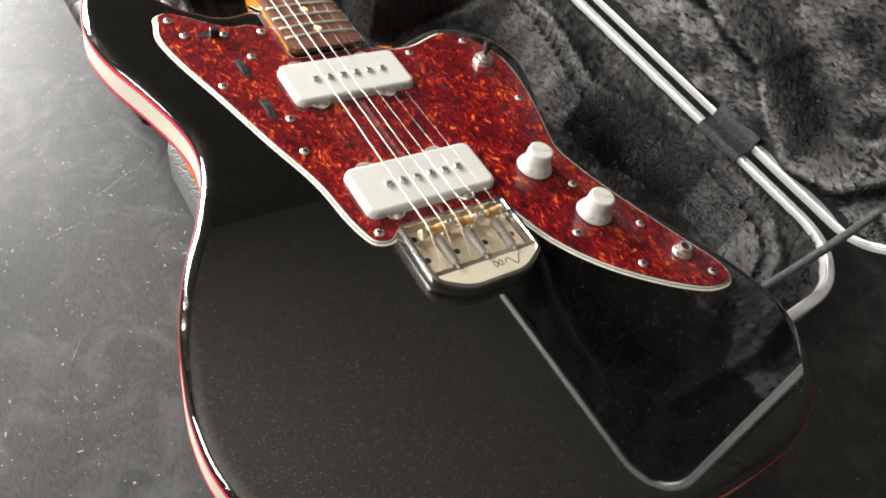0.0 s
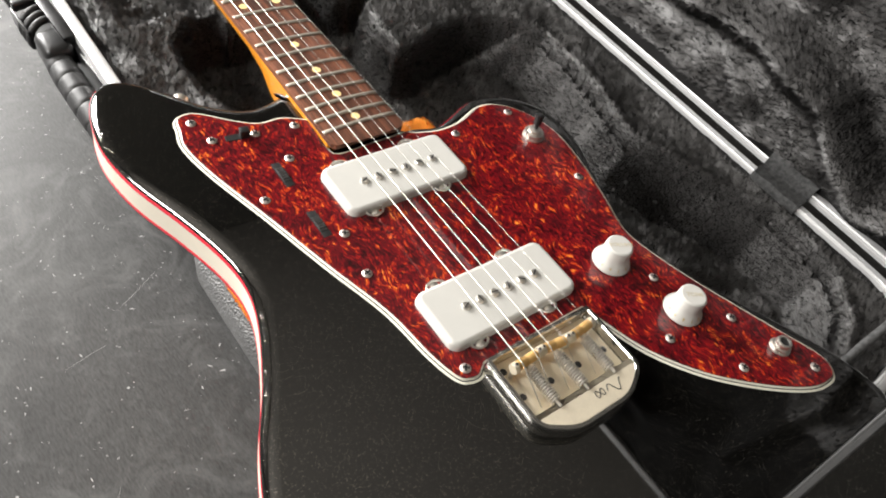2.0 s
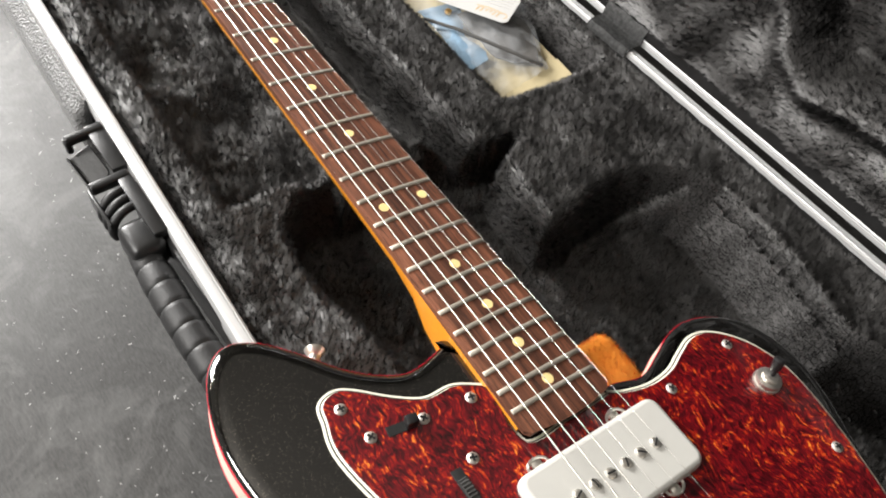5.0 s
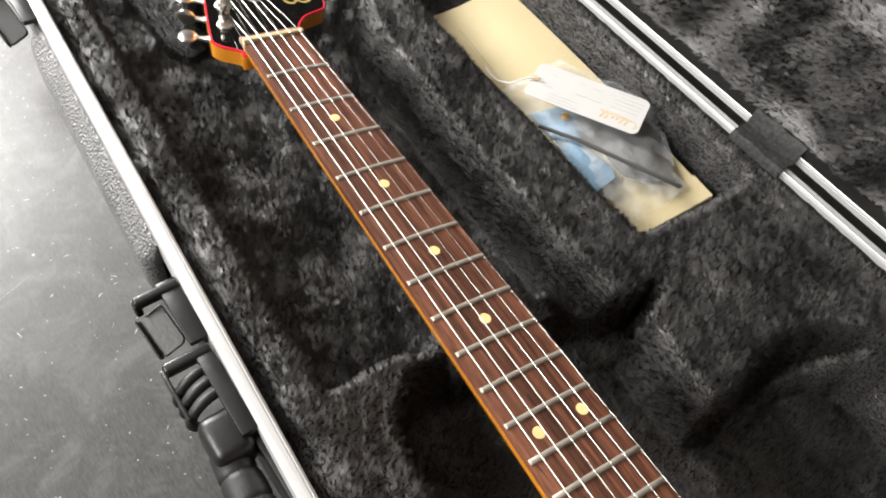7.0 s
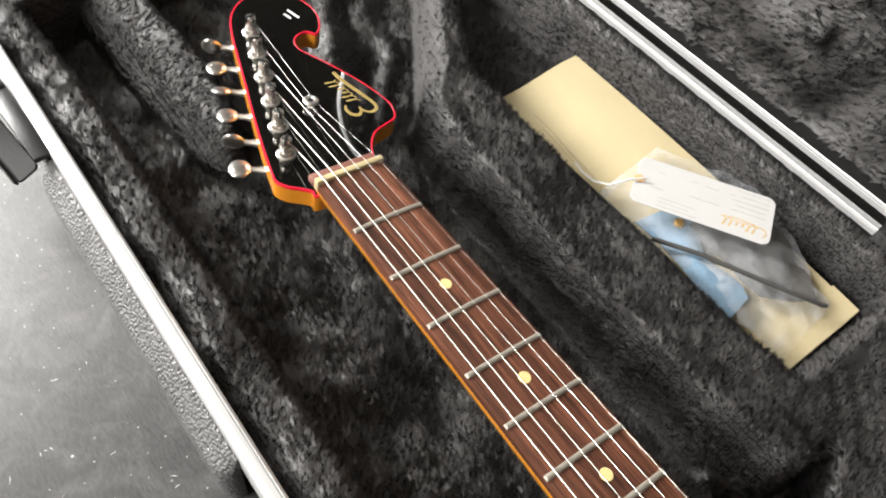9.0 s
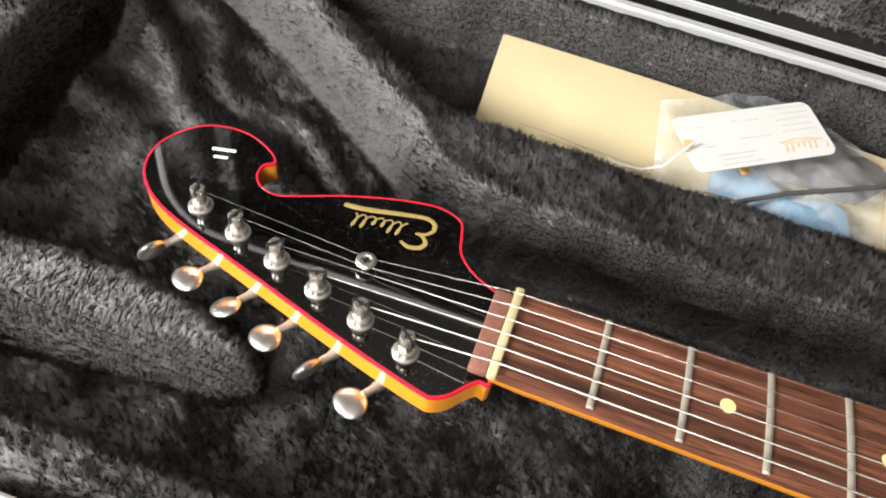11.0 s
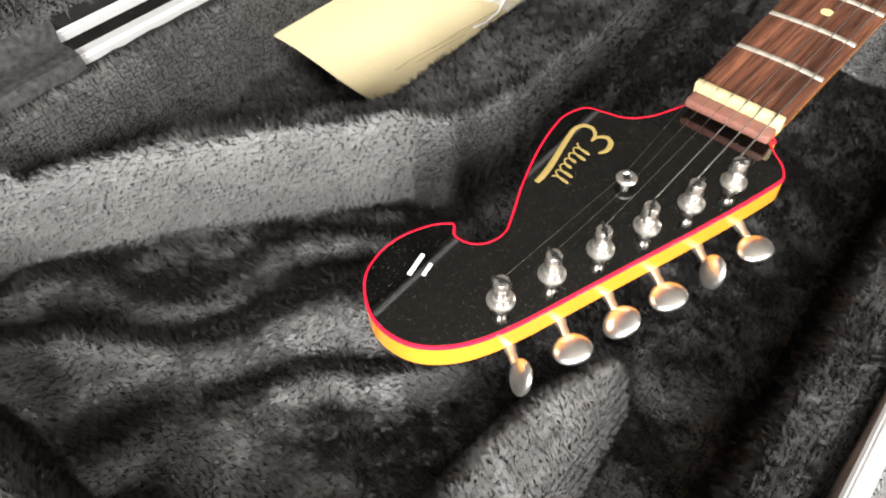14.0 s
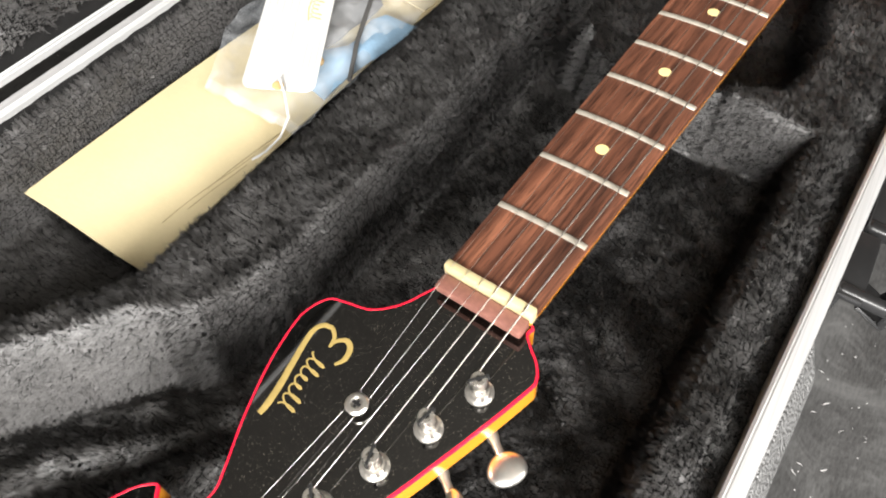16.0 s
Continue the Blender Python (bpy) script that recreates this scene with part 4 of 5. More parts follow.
def fretboard_mesh():
    bm = bmesh.new()
    ys = [0.0] + [fret_y(n) for n in range(1, 22)] + [BOARD_END + 0.003, BOARD_END]
    rows = []
    for y in ys:
        w = half_width(y) - (0.0025 if y == BOARD_END else 0)
        row = [(-w, -0.0052)] + [(w * t, board_rise(w * t)) for t in (-1, -0.97, -0.7, -0.35, 0, 0.35, 0.7, 0.97, 1)] + [(w, -0.0052)]
        rows.append([bm.verts.new((x, y - (0.003 * (1 - (x / w) ** 2) if y == BOARD_END else 0), z)) for x, z in row])
    for a, b in zip(rows, rows[1:]):
        for i in range(len(a) - 1):
            bm.faces.new((a[i], b[i], b[i + 1], a[i + 1]))
    bm.faces.new(rows[0])
    bm.faces.new(rows[-1][::-1])
    bmesh.ops.recalc_face_normals(bm, faces=bm.faces)
    return bm


def neck_mesh():
    """The maple behind the board: a C section, swelling into a square heel."""
    bm = bmesh.new()
    rows = []
    for y, deep, square in ((0.003, 0.012, 0.0), (-0.01, 0.0165, 0.0), (-0.1, 0.0165, 0.0), (-0.3, 0.0185, 0.0), (-0.345, 0.019, 0.05), (-0.368, 0.0215, 0.4), (-0.384, 0.0255, 0.9), (-0.396, 0.0265, 1.0), (-0.462, 0.0265, 1.0)):
        w = half_width(y) + 0.0001
        row = []
        for k in range(13):
            a = math.pi * k / 12
            cx, cz = -math.cos(a), -math.sin(a)
            e = 1.0 - 0.82 * square
            cx = math.copysign(abs(cx) ** e, cx)
            cz = -(abs(cz) ** e)
            row.append(bm.verts.new((w * cx, y, -0.0052 + deep * cz)))
        rows.append(row)
    for a, b in zip(rows, rows[1:]):
        for i in range(12):
            bm.faces.new((a[i], b[i], b[i + 1], a[i + 1]))
        bm.faces.new((a[0], a[12], b[12], b[0]))
    bm.faces.new(rows[0])
    bm.faces.new(rows[-1][::-1])
    bmesh.ops.recalc_face_normals(bm, faces=bm.faces)
    return bm


neck = part("neck", neck_mesh(), AMBER, guitar, "amber lacquered maple neck")
board = part("fretboard", fretboard_mesh(), ROSEWOOD, neck, "dark rosewood fretboard")


def fret_mesh(n):
    y = fret_y(n)
    w = half_width(y) - 0.0002
    prof = [(-0.0015, 0.0), (-0.0012, 0.0008), (-0.0005, 0.0012), (0.0005, 0.0012), (0.0012, 0.0008), (0.0015, 0.0)]
    bm = bmesh.new()
    rows = []
    for t in (-1, -0.975, -0.6, -0.2, 0.2, 0.6, 0.975, 1):
        k = 0.45 if abs(t) == 1 else 1
        rows.append([bm.verts.new((w * t, y + py, board_rise(w * t) + pz * k - 0.0001)) for py, pz in prof])
    for a, b in zip(rows, rows[1:]):
        for i in range(5):
            bm.faces.new((a[i], b[i], b[i + 1], a[i + 1]))
    bm.faces.new(rows[0])
    bm.faces.new(rows[-1][::-1])
    bmesh.ops.recalc_face_normals(bm, faces=bm.faces)
    return bm


for n in range(1, 22):
    part("fret", fret_mesh(n), FRETWIRE, neck)
for n in (3, 5, 7, 9, 12, 15, 17, 19, 21):
    y = (fret_y(n) + fret_y(n - 1)) / 2
    for dx in ((-0.0132, 0.0132) if n == 12 else (0.0,)):
        part("inlay_dot", lathe([(0.0031, -0.001), (0.0031, board_rise(dx) + 0.00012), (0.0029, board_rise(dx) + 0.00016)], 20, (dx, y, 0)), CLAY, neck)
part("nut", moved(box(0.0424, 0.0038, 0.0075, (0, 0, 0), 0.0007), Matrix.Translation((0, 0.0022, -0.0022))), BONE, neck, "aged bone nut")
part("nut_ledge", moved(box(0.041, 0.0078, 0.0045, (0, 0.0081, -0.0052), 0.0012), Matrix()), plain("pale_rosewood_end", (0.21, 0.09, 0.068), 0.5, vary=0.25, scale=400), neck, "pale rosewood end behind the nut")

# headstock
HEAD_Z = -0.0105
HEAD = smooth_loop([(18, 1), (21.5, 6), (25, 14), (30, 24), (38, 32), (48, 35), (56, 38), (60, 47), (60, 56), (56, 74), (48, 96), (40, 113), (36.5, 122), (38, 130), (43, 135), (50, 136), (54, 132), (57, 133), (62, 139), (67, 151), (67.5, 163), (64, 174), (56, 182), (46, 187), (35, 187.5), (25, 184), (16, 176), (9, 165), (3, 150), (-3, 131), (-12, 102), (-20, 77), (-28, 50), (-34, 27), (-34.5, 21), (-31, 15), (-25, 10), (-21, 6), (-18, 1)], 5)
head = part("headstock", stack(HEAD, [(-0.002, HEAD_Z - 0.0135), (0, HEAD_Z - 0.012), (0, HEAD_Z - 0.0017)], True, True), AMBER, guitar, "amber maple headstock with black face")
part("face", stack(HEAD, [(-0.0009, HEAD_Z - 0.0012), (-0.0009, HEAD_Z), (-0.0014, HEAD_Z + 0.0001)], False), BLACK, head, "glossy black sparkle lacquered face")
part("red_edge", stack(HEAD, [(-0.0014, HEAD_Z - 0.0015), (0.0001, HEAD_Z - 0.0015), (0.0001, HEAD_Z - 0.0006), (-0.0002, HEAD_Z + 0.00005), (-0.0009, HEAD_Z + 0.00008), (-0.0014, HEAD_Z - 0.0003)], closed=True), RED, head, "red edge line")

POSTS = [(-19.5 + 7.1 * k, 37.5 + 22.3 * k) for k in range(6)]


def tuner(k, px, py, twist):
    t = part("tuner", lathe([(0.0056, 0), (0.0056, 0.0010), (0.0046, 0.0016), (0.0040, 0.0034), (0.0034, 0.0036)], 20), NICKEL, guitar, "nickel tuning machine")
    t.matrix_local = Matrix.Translation((px, py, HEAD_Z))
    part("post", lathe([(0.0031, 0.003), (0.0031, 0.0050), (0.0026, 0.0060), (0.0026, 0.0078), (0.0031, 0.0090), (0.0032, 0.0118), (0.0028, 0.0124), (0.0013, 0.0124), (0.0012, 0.0108)], 18), NICKEL, t)
    slot = box(0.0078, 0.0011, 0.0032, (0, 0, 0.0113), 0)
    part("post_slot", moved(slot, Matrix.Rotation(0.9 + 0.5 * k, 4, "Z")), GUARD_BLACK, t)
    out = Matrix.Rotation(radians(147), 4, "Z")
    part("shaft", moved(tube([(0.004, 0, -0.0140), (0.0135, 0, -0.0140), (0.0155, 0, -0.0140), (0.0200, 0, -0.0140)], 0.0019, 12, [0.003, 0.0024, 0.0018, 0.0018]), out), NICKEL, t)
    b = bmesh.new()
    bmesh.ops.create_uvsphere(b, u_segments=18, v_segments=12, radius=1)
    bmesh.ops.scale(b, vec=(0.0068, 0.0078, 0.0026), verts=b.verts)
    for v in b.verts:
        v.co.y *= 1.0 + 12 * v.co.x
    part("button", moved(b, out @ Matrix.Translation((0.0258, 0, -0.0140)) @ Matrix.Rotation(twist, 4, "X")), SATIN_SILVER, t, "oval nickel tuner button")


for k, ((px, py), twist) in enumerate(zip(POSTS, (0.1, 1.25, 0.2, 0.5, 0.15, 1.2))):
    tuner(k, px / 1000, py / 1000, twist)

tree = part("string_tree", lathe([(0.0020, 0), (0.0020, 0.003), (0.0042, 0.0034), (0.0046, 0.0044), (0.0038, 0.0052), (0.0024, 0.0053), (0.0018, 0.0044)], 20, (0.0140, 0.0685, HEAD_Z)), NICKEL, guitar, "round nickel string tree")
part("tree_slot", moved(cross_slot(0.0026), Matrix.Translation((0.0140, 0.0685, HEAD_Z + 0.0036))), GUARD_BLACK, tree)

# strings
GAUGE = (0.00110, 0.00090, 0.00068, 0.00046, 0.00036, 0.00028)
for k in range(6):
    xn, xb = (k - 2.5) * 0.0070, (k - 2.5) * 0.0104
    px, py = POSTS[k][0] / 1000, POSTS[k][1] / 1000
    r = GAUGE[k] * (0.35 if k < 3 else 0.29)
    zp = HEAD_Z + 0.007
    path = [(xb, -0.678, TOP + 0.002), (xb, -0.6585, 0.0048), (xb, -0.6535, 0.0062), (xn, 0.0006, 0.0021), (xn, 0.0038, 0.0019)]
    if k >= 4:
        path.append((xn + (0.0012 if k == 4 else -0.001), 0.068, HEAD_Z + 0.0032))
    path.append((px + 0.0031, py, zp))
    part("string", tube(path, r, 6), WOUND if k < 3 else STEEL, guitar)
    part("string_wrap", tube([(px + 0.0034 * math.cos(t), py + 0.0034 * math.sin(t), zp + 0.0006 - t * 0.00016) for t in [i * math.pi / 6 for i in range(27)]], r, 5), STEEL, guitar)

# bridge: a deep plate with a rounded tail lip, three barrel saddles on springs
BR = round_poly([(-0.039, -0.688), (-0.020, -0.6995), (0.020, -0.6995), (0.039, -0.688), (0.039, -0.6425), (-0.039, -0.6425)], [0.012, 0.03, 0.03, 0.012, 0.003, 0.003], 8)
bridge = part("bridge", stack(BR, [(0, TOP), (0.0004, TOP + 0.002), (0.0004, TOP + 0.0085), (-0.0003, TOP + 0.0095), (-0.0022, TOP + 0.0095), (-0.0028, TOP + 0.0088), (-0.003, TOP + 0.0018)], True, True), CHROME, guitar, "chrome bridge tray with brass saddles")
lip = round_poly([(-0.0365, -0.688), (-0.019, -0.6975), (0.019, -0.6975), (0.0365, -0.688), (0.0365, -0.6835), (-0.0365, -0.6835)], [0.011, 0.03, 0.03, 0.011, 0.001, 0.001], 8)
part("tail_lip", plate(lip, TOP + 0.002, TOP + 0.0093, 0.0006), SATIN, bridge, "engraved nickel tail lip")
part("engraving", merge(tube([(0.004 + 0.003 * math.cos(t), -0.689 + 0.002 * math.sin(2 * t), TOP + 0.0093) for t in [i * math.pi / 12 for i in range(25)]], 0.0003, 5), tube([(0.009 + 0.0012 * i, -0.690 + 0.003 * math.sin(i * 0.8), TOP + 0.0093) for i in range(11)], 0.0003, 5)), GUARD_BLACK, bridge)
for k, sx in enumerate((-0.0208, 0.0, 0.0208)):
    tilt = (0.06, -0.08, 0.1)[k]
    part("saddle", moved(tube([(-0.0074, 0, 0), (-0.0070, 0, 0), (-0.0012, 0, 0), (-0.0006, 0, 0), (0.0006, 0, 0), (0.0012, 0, 0), (0.0070, 0, 0), (0.0074, 0, 0)], 0.004, 16, [0.0024, 0.0029, 0.0029, 0.0026, 0.0026, 0.0029, 0.0029, 0.0024]), Matrix.Translation((sx, -0.6545, TOP + 0.0115)) @ Matrix.Rotation(tilt, 4, "Z")), BRASS, bridge, "aged brass barrel saddle")
    for dx in (-0.0088, 0.0088):
        part("saddle_end", moved(tube([(-0.0015, 0, 0), (0.0015, 0, 0)], 0.0031, 14), Matrix.Translation((sx + dx, -0.6545 + dx * tilt, TOP + 0.0113))), SATIN, bridge)
        part("height_screw", lathe([(0.0014, -0.0095), (0.0014, 0.0040), (0.0012, 0.0044), (0.0006, 0.0044), (0.0005, 0.0034)], 10, (sx + dx, -0.6545 + dx * tilt, TOP + 0.0113)), NICKEL, bridge)
        part("screw_bore", lathe([(0.0007, 0), (0.0007, 0.0003)], 8, (sx + dx, -0.6545 + dx * tilt, TOP + 0.0155)), GUARD_BLACK, bridge)
    part("spring", tube([(sx + 0.0029 * math.cos(t), -0.659 - 0.022 * t / (28 * math.pi), TOP + 0.0088 + 0.0029 * math.sin(t)) for t in [i * math.pi / 5 for i in range(141)]], 0.00062, 6), NICKEL, bridge)
    part("intonation_screw", tube([(sx, -0.656, TOP + 0.0088), (sx, -0.6840, TOP + 0.0088)], 0.0014, 8), NICKEL, bridge)
for sx in (-0.031, -0.0105, 0.0105, 0.031):
    for sy in (-0.651, -0.668):
        part("plate_hole", lathe([(0.0021, 0), (0.0021, 0.0003), (0.0016, 0.0004)], 12, (sx, sy, TOP + 0.0022)), GUARD_BLACK, bridge)


# knobs, switches, jack
def knob(kx, ky, word, turn):
    k = part("knob", lathe([(0.0122, 0.0004), (0.0126, 0.0012), (0.0122, 0.0024), (0.0105, 0.0052), (0.0096, 0.0068), (0.0094, 0.0075), (0.0090, 0.0085), (0.0088, 0.0146), (0.0084, 0.0158), (0.0074, 0.0163)], 40), WHITE, guitar, "white skirted control knob")
    k.location = (kx, ky, GZ)
    lettering(word, 0.0042, Matrix.Translation((0, -0.0013, 0.01635)) @ Matrix.Rotation(turn, 4, "Z"), FADED_GOLD, k, "knob_word")
    for i in range(10):
        a = -0.6 - i * 0.5
        m = Matrix.Rotation(a, 4, "Z") @ Matrix.Translation((0, 0.0110, 0.0044)) @ Matrix.Rotation(-0.95, 4, "X")
        lettering(str(i + 1), 0.0026, m @ Matrix.Translation((0, -0.0009, 0.0002)), GOLD_INK, k, "knob_number")


knob(0.0833, -0.6222, "VOLUME", -0.5)
knob(0.0983, -0.6722, "TONE", -0.5)
jack = part("jack", merge(lathe([(0.0068, 0), (0.0068, 0.0006), (0.0064, 0.0010)], 24), lathe([(0.0062, 0.0008), (0.0062, 0.0028), (0.0056, 0.0032)], 6), lathe([(0.0047, 0.003), (0.0047, 0.0062), (0.0042, 0.0066), (0.0032, 0.0066), (0.0030, 0.003)], 24)), NICKEL, guitar, "nickel output jack")
jack.location = (0.1365, -0.7225, GZ)
part("jack_hole", lathe([(0.0031, 0.004), (0.0031, 0.0058)], 20), GUARD_BLACK, jack)
toggle = part("toggle_switch", merge(lathe([(0.0078, 0), (0.0078, 0.0012), (0.0072, 0.0016)], 24), lathe([(0.0072, 0.0014), (0.0072, 0.0042), (0.0066, 0.0046)], 12), lathe([(0.0048, 0.0036), (0.0048, 0.0066), (0.0036, 0.0072)], 20)), NICKEL, guitar, "nickel toggle switch with black tip")
toggle.location = (0.114, -0.509, GZ)
part("lever", tube([(0, 0, 0.006), (0.0008, 0.0008, 0.0090), (0.0014, 0.0014, 0.0100), (0.0030, 0.0030, 0.0160), (0.0032, 0.0032, 0.0168)], 0.002, 12, [0.0014, 0.0016, 0.0026, 0.0034, 0.0024]), BLACK_PLASTIC, toggle, "black switch tip")
slide = part("slide_switch", merge(moved(box(0.0155, 0.0055, 0.0010, (0, 0, 0), 0.0003), Matrix()), box(0.0150, 0.0050, 0.0003, (0, 0, 0.0006), 0)), GUARD_BLACK, guitar, "black slide switch in its slot")
slide.matrix_local = Matrix.Translation((-0.0765, -0.4335, GZ - 0.0004)) @ Matrix.Rotation(-0.12, 4, "Z")
part("slider", box(0.0062, 0.0052, 0.0062, (0.0045, 0, 0.0033), 0.0009), BLACK_PLASTIC, slide)
for wy in (-0.474, -0.518):
    slotp = part("roller_slot", box(0.0060, 0.0215, 0.0012, (0, 0, 0), 0.0004), GUARD_BLACK, guitar, "knurled grey roller control in its slot")
    slotp.location = (-0.0665, wy, GZ - 0.0004)
    teeth = bmesh.new()
    n = 160
    ring = []
    for i in range(n):
        a = 2 * math.pi * i / n
        r = 0.0115 + (0.0006 if i % 4 < 2 else 0)
        ring.append([teeth.verts.new((s, r * math.cos(a), r * math.sin(a))) for s in (-0.0022, 0.0022)])
    for i in range(n):
        a, b = ring[i], ring[(i + 1) % n]
        teeth.faces.new((a[0], b[0], b[1], a[1]))
    teeth.faces.new([r[0] for r in ring][::-1])
    teeth.faces.new([r[1] for r in ring])
    part("roller", moved(teeth, Matrix.Translation((0, 0, -0.0097))), ROLLER, slotp, smooth=False)

strap_button = part("strap_button", moved(lathe([(0.0050, 0), (0.0036, 0.003), (0.0030, 0.007), (0.0048, 0.0090), (0.0056, 0.0106), (0.0050, 0.0116)], 20), Matrix.Translation((-0.091, -0.3770, TOP - 0.0165)) @ Matrix.Rotation(-math.pi / 2, 4, "X") @ Matrix.Rotation(0.55, 4, "Y")), NICKEL, guitar, "nickel strap button")

floor_loop = round_poly([(-0.0355, -0.6838), (0.0355, -0.6838), (0.0355, -0.6455), (-0.0355, -0.6455)], 0.002, 4)
part("plate_floor", plate(floor_loop, TOP + 0.0016, TOP + 0.0024, 0.0002), SATIN, bridge, "satin nickel plate")

# gold script mark with its flourish, and two small white bars
SIG = Matrix.Translation((0.0425, 0.0725, HEAD_Z + 0.00022)) @ Matrix.Rotation(radians(99), 4, "Z")
part("script_mark", moved(running_loops(0.0245, 0.0078, 6, 0.00042), SIG @ Matrix.Diagonal((1, 1, 0.1, 1))), GOLD_INK, head, "gold script mark")
flat = Matrix.Translation((0, 0, HEAD_Z + 0.0002)) @ Matrix.Diagonal((1, 1, 0.08, 1))
curl = [(0.0335, 0.0600, 0.0006), (0.0318, 0.0560, 0.0011), (0.0330, 0.0512, 0.0012), (0.0365, 0.0492, 0.0011), (0.0398, 0.0518, 0.0008), (0.0404, 0.0552, 0.0005), (0.0416, 0.0508, 0.0008), (0.0450, 0.0480, 0.0010)]
part("script_loop", moved(pen_line(curl), flat), GOLD_INK, head)
swash = [(0.0450, 0.0480, 0.0010), (0.0490, 0.0492, 0.0011), (0.0508, 0.0535, 0.0011), (0.0498, 0.0600, 0.0012), (0.0476, 0.0690, 0.0013), (0.0452, 0.0785, 0.0014), (0.0438, 0.0865, 0.0014), (0.0435, 0.0915, 0.0012)]
part("flourish", moved(pen_line(swash), flat), GOLD_INK, head)
part("print_bar", moved(box(0.0066, 0.0016, 0.0001, (0, 0.0017, 0), 0), Matrix.Translation((0.0485, 0.1570, HEAD_Z + 0.00022)) @ Matrix.Rotation(radians(104), 4, "Z")), WHITE_INK, head, smooth=False)
part("print_bar", moved(box(0.0115, 0.0018, 0.0001, (0, 0.0017, 0), 0), Matrix.Translation((0.0535, 0.1580, HEAD_Z + 0.00022)) @ Matrix.Rotation(radians(104), 4, "Z")), WHITE_INK, head, smooth=False)


# ---- loose things in the case ----
def cushion():
    rng = np.random.default_rng(21)
    bm = box(0.200, 0.180, 0.024, (0, 0, 0), 0.008, 3)
    bmesh.ops.subdivide_edges(bm, edges=[e for e in bm.edges if e.calc_length() > 0.03], cuts=10, use_grid_fill=True)
    for v in bm.verts:
        v.co.z += 0.0012 * math.sin(v.co.x * 90 + 1) * math.sin(v.co.y * 80)
    return bm


cush = thing("orange_cushion", "orange plush cushion laid under the guitar body", "cushion", pose(-0.0612, -0.517, 0.0757, 0, 4.5, -4))
pad = part("pad", cushion(), ORANGE, cush)


def cushion_pile():
    rng = np.random.default_rng(22)
    me = pad.data
    me.calc_loop_triangles()
    pts, nrm = [], []
    for t in me.loop_triangles:
        a, b, c = (np.array(me.vertices[i].co) for i in t.vertices)
        for _ in range(rng.poisson(t.area * 2.0e6)):
            u, w = rng.uniform(0, 1, 2)
            if u + w > 1:
                u, w = 1 - u, 1 - w
            pts.append(a + u * (b - a) + w * (c - a))
            nrm.append(np.array(t.normal))
    v, f, ps = pile(np.array(pts), np.array(nrm), rng, 0.0014, 0.0003, np.array([[0.1, 0.1, 0.0]]), 0.0018)
    tagged(raw_mesh("plush_nap", v, f, ORANGE, pad, True, ps), kind="stuff")


cushion_pile()


def sheet(corners, nu, nv, bulge, rng, thick=0.0, shift=None):
    """A slightly wavy sheet over four corners."""
    a, b, c, d = (np.array(p, float) for p in corners)
    bm = bmesh.new()
    rows = []
    for i in range(nu + 1):
        s = i / nu
        row = []
        for j in range(nv + 1):
            t = j / nv
            p = (1 - s) * ((1 - t) * a + t * b) + s * ((1 - t) * d + t * c)
            if shift:
                p[0] += shift(s, t)
            row.append(bm.verts.new((p[0], p[1], p[2] + bulge(s, t))))
        rows.append(row)
    for i in range(nu):
        for j in range(nv):
            bm.faces.new((rows[i][j], rows[i][j + 1], rows[i + 1][j + 1], rows[i + 1][j]))
    bmesh.ops.recalc_face_normals(bm, faces=bm.faces)
    if thick:
        bmesh.ops.solidify(bm, geom=bm.faces[:], thickness=thick)
    return bm


rng0 = np.random.default_rng(4)
env = thing("envelope", "pale manila paper envelope lying in the accessory pocket", "envelope")
ENV = [(0.170, 0.045, 0.027), (0.256, 0.044, 0.0305), (0.229, -0.233, 0.039), (0.159, -0.2285, 0.033)]
part("paper", sheet(ENV, 14, 5, lambda s, t: 0.003 * math.sin(3.1 * s) - 0.0015 * math.sin(6 * t), rng0, 0.0012), PAPER, env)
PENCIL = plain("faint_pencil_line", (0.33, 0.27, 0.155), 0.7, vary=0.2)
for s0, s1, t0, t1, lift in ((0.10, 0.33, 0.17, 0.085, 0.012), (0.15, 0.30, 0.115, 0.06, 0.004), (0.21, 0.42, 0.13, 0.07, 0.006)):
    line = []
    for k in range(13):
        u = k / 12
        s, t = s0 + (s1 - s0) * u, t0 + (t1 - t0) * u + lift * math.sin(5 * u)
        a, b, c, d = (Vector(q) for q in ENV)
        q = (1 - s) * ((1 - t) * a + t * b) + s * ((1 - t) * d + t * c)
        line.append((q.x, q.y, q.z + 0.003 * math.sin(3.1 * s) - 0.0015 * math.sin(6 * t) + 0.0004))
    part("pencil_line", tube(line, 0.00028, 5), PENCIL, env)
part("flap_fold", sheet([(0.161, -0.207, 0.0348), (0.2315, -0.211, 0.0403), (0.2293, -0.2325, 0.0403), (0.1595, -0.228, 0.0343)], 3, 4, lambda s, t: 0.0008, rng0, 0.0008), PAPER, env)

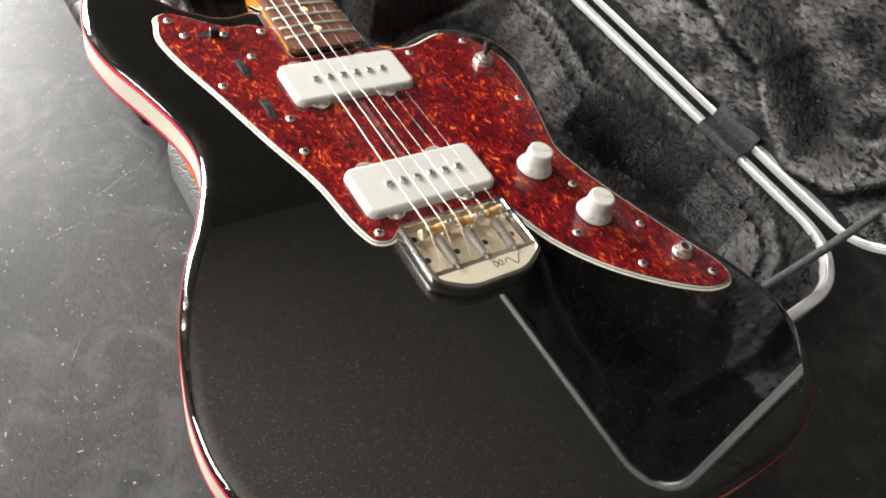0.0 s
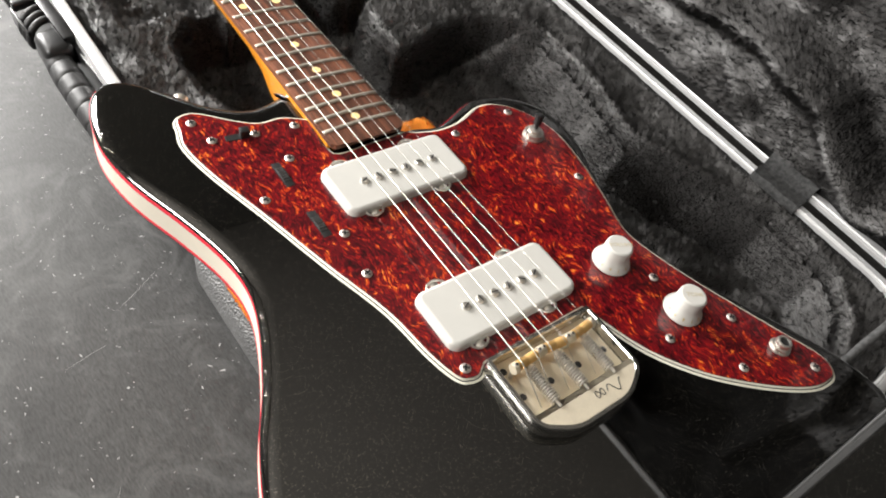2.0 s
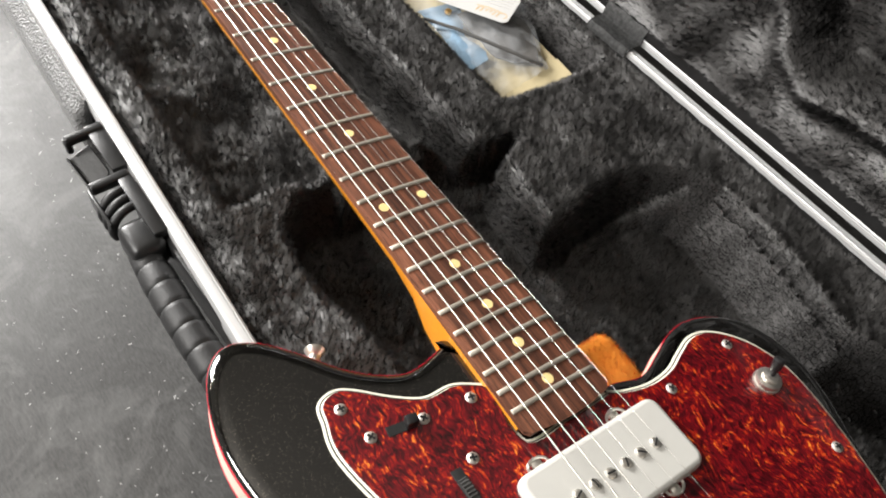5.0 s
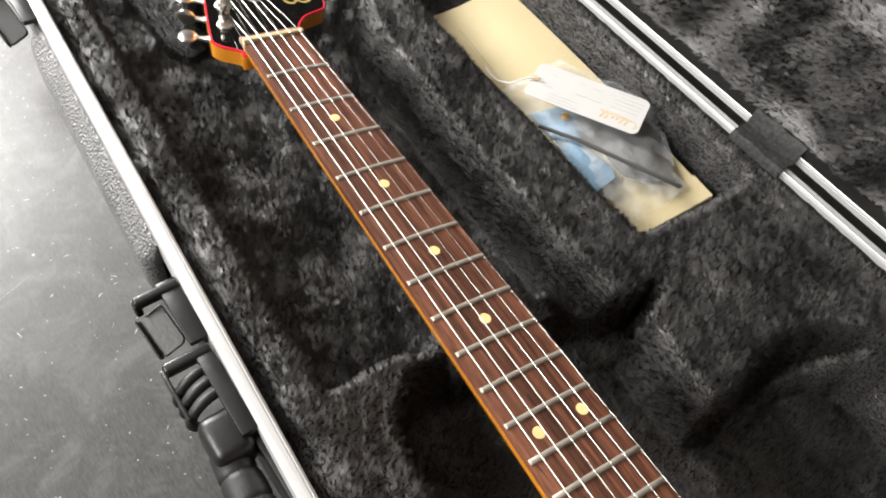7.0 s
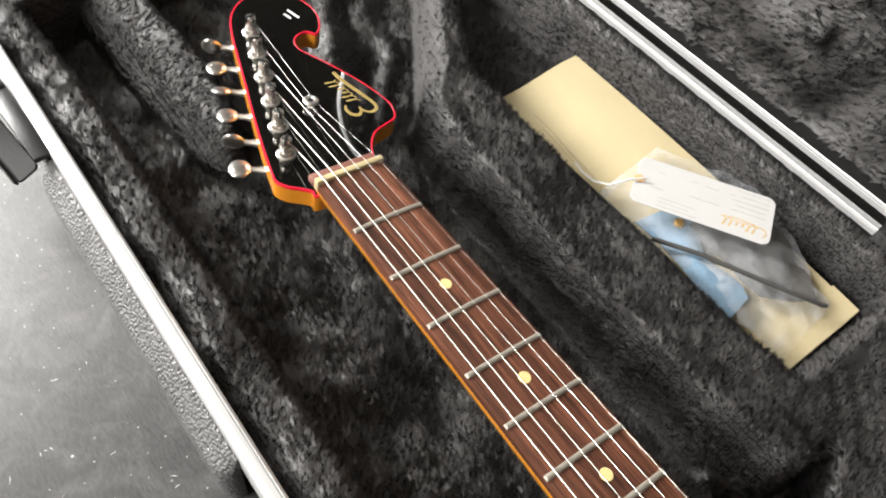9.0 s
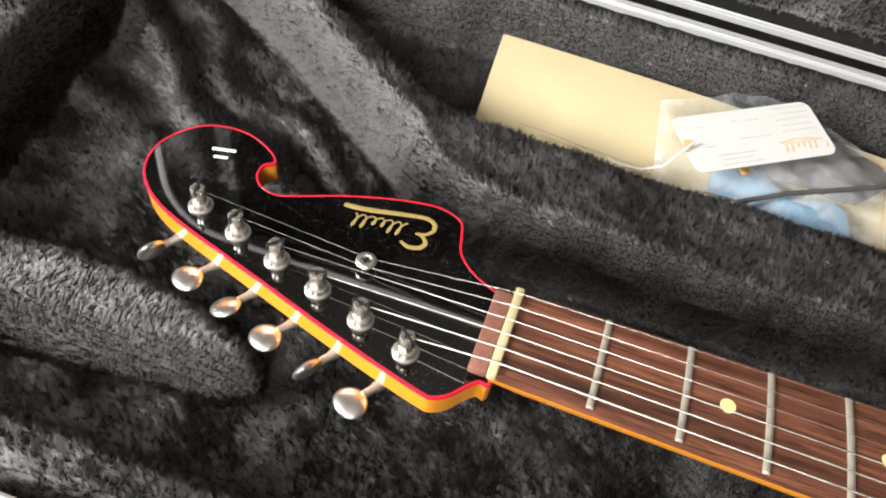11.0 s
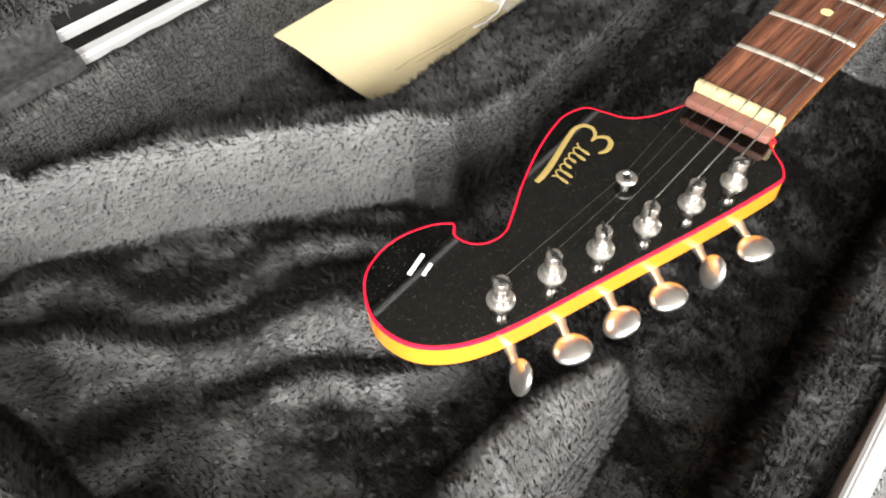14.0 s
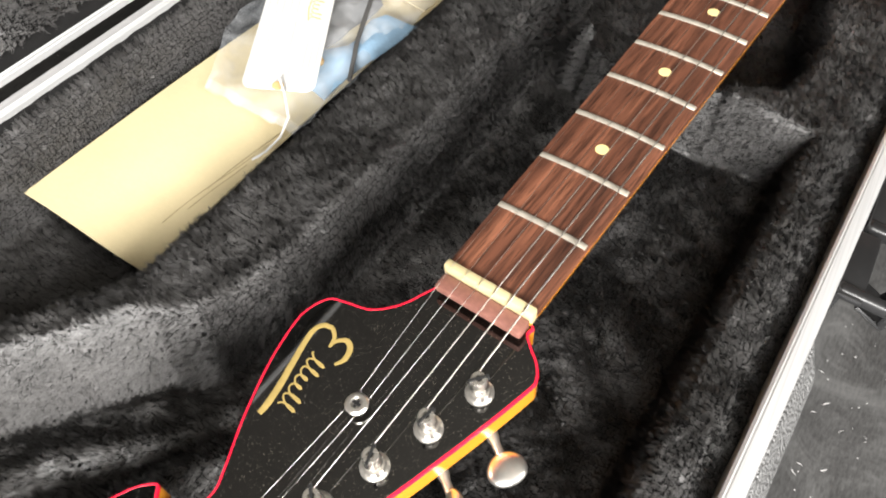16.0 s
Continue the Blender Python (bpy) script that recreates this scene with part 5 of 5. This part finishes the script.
bag = thing("plastic_bag", "clear plastic bag holding small tools and a blue sachet", "bag")
BAG = [(0.160, -0.066, 0.037), (0.224, -0.064, 0.041), (0.212, -0.219, 0.0455), (0.156, -0.221, 0.0405)]
part("film", sheet(BAG, 26, 16, lambda s, t: 0.010 * math.sin(math.pi * s) * math.sin(math.pi * t) + 0.0022 * math.sin(23 * s + 9 * t) * math.sin(11 * t - 5 * s) + 0.0012 * math.sin(47 * s - 31 * t), rng0, 0.0, lambda s, t: 0.034 * t * t * math.sin(math.pi * s ** 0.9) ** 1.5), FILM, bag)
part("seal_strip", sheet([(0.160, -0.066, 0.0385), (0.224, -0.064, 0.0425), (0.224, -0.070, 0.0430), (0.160, -0.072, 0.0392)], 2, 10, lambda s, t: 0.0006 * math.sin(9 * t), rng0), FILM, bag)
part("blue_sachet", sheet([(0.159, -0.098, 0.0385), (0.190, -0.105, 0.0405), (0.176, -0.182, 0.042), (0.157, -0.184, 0.0405)], 8, 6, lambda s, t: 0.004 * math.sin(math.pi * s) * math.sin(math.pi * t), rng0, 0.001, lambda s, t: 0.006 * math.sin(9 * s) * t + 0.004 * math.sin(4 * s + 1)), BLUE_FILM, bag)
part("hex_key", tube([(0.156, -0.115, 0.0445), (0.170, -0.143, 0.048), (0.190, -0.192, 0.0515), (0.202, -0.214, 0.0505), (0.2045, -0.2165, 0.050), (0.2048, -0.2145, 0.0475)], 0.0015, 8), plain("dull_black_steel", (0.07, 0.068, 0.065), 0.5, vary=0.2), bag, "black hex key")
part("folded_pouch", sheet([(0.188, -0.122, 0.042), (0.232, -0.128, 0.043), (0.206, -0.212, 0.0465), (0.180, -0.186, 0.0435)], 8, 8, lambda s, t: 0.004 * math.sin(math.pi * s) * math.sin(math.pi * t) + 0.0012 * math.sin(14 * s + 8 * t), rng0, 0.0012, lambda s, t: 0.014 * t * math.sin(math.pi * s)), plain("grey_cloth", (0.10, 0.095, 0.09), 0.7, vary=0.25, scale=150), bag, "dark grey folded cloth")
part("spare_part", lathe([(0.0032, 0), (0.0036, 0.001), (0.0028, 0.003), (0.0012, 0.0034)], 16, (0.181, -0.118, 0.0435)), BRASS, bag)


def hang_tag():
    """A white card tag with rounded corners, printed in tan and grey, with its string."""
    loop = round_poly([(-0.046, -0.021), (0.046, -0.021), (0.046, 0.021), (-0.046, 0.021)], 0.006, 6)
    x = Vector((0.040, -0.076, 0.005)).normalized()
    y = Vector((0, 0, 1)).cross(x).normalized()
    z = x.cross(y)
    m = Matrix((x, y, z)).transposed().to_4x4()
    m.translation = (0.200, -0.118, 0.0555)
    t = thing("hang_tag", "white card hang tag with tan printed mark lying on the bag", "tag", m)
    c = part("card", plate(loop, 0, 0.0007, 0.0002), CARD, t)
    up = Matrix.Rotation(math.pi, 4, "Z")
    tan = plain("tan_ink", (0.60, 0.42, 0.20), 0.5)
    part("printed_mark", moved(running_loops(0.0230, 0.0068, 6, 0.00040), Matrix.Translation((0.0265, -0.0085, 0.00076)) @ up @ Matrix.Diagonal((1, 1, 0.1, 1))), tan, t)
    part("printed_flourish", moved(tube([(0.0410, -0.0195, 0), (0.0432, -0.0165, 0), (0.0415, -0.0128, 0), (0.0340, -0.0115, 0), (0.0240, -0.0105, 0), (0.0130, -0.0120, 0)], 0.0005, 6), Matrix.Translation((0, 0.004, 0.00076)) @ Matrix.Diagonal((1, 1, 0.1, 1))), tan, t)
    for bx, by, ln in ((0.031, 0.018, 0.022), (0.033, 0.0135, 0.018), (0.030, 0.009, 0.024), (0.031, 0.0045, 0.020), (0.030, 0.0, 0.022), (0.004, 0.012, 0.009), (-0.008, 0.0125, 0.005), (0.018, 0.0125, 0.004), (-0.031, -0.004, 0.008), (-0.030, 0.011, 0.005), (-0.001, -0.001, 0.017), (0.009, -0.001, 0.005), (-0.016, -0.011, 0.025), (-0.018, -0.0145, 0.021), (-0.015, -0.018, 0.027)):
        part("print_bar", box(ln, 0.0006, 0.0001, (bx, by, 0.00077), 0), PRINT_INK, t, smooth=False)
    part("eyelet", lathe([(0.0034, 0.0006), (0.0034, 0.0010), (0.0022, 0.0011)], 20, (-0.043, 0.0, 0)), plain("tan_reinforcement", (0.62, 0.40, 0.18), 0.6), t)
    inv = m.inverted()
    pts = [(0.181, -0.083, 0.0565), (0.173, -0.077, 0.0545), (0.165, -0.069, 0.046), (0.163, -0.058, 0.0405), (0.164, -0.046, 0.0385), (0.167, -0.038, 0.0375)]
    part("string", tube([inv @ Vector(p) for p in pts], 0.0007, 6), CARD, t, "white cotton string")


hang_tag()
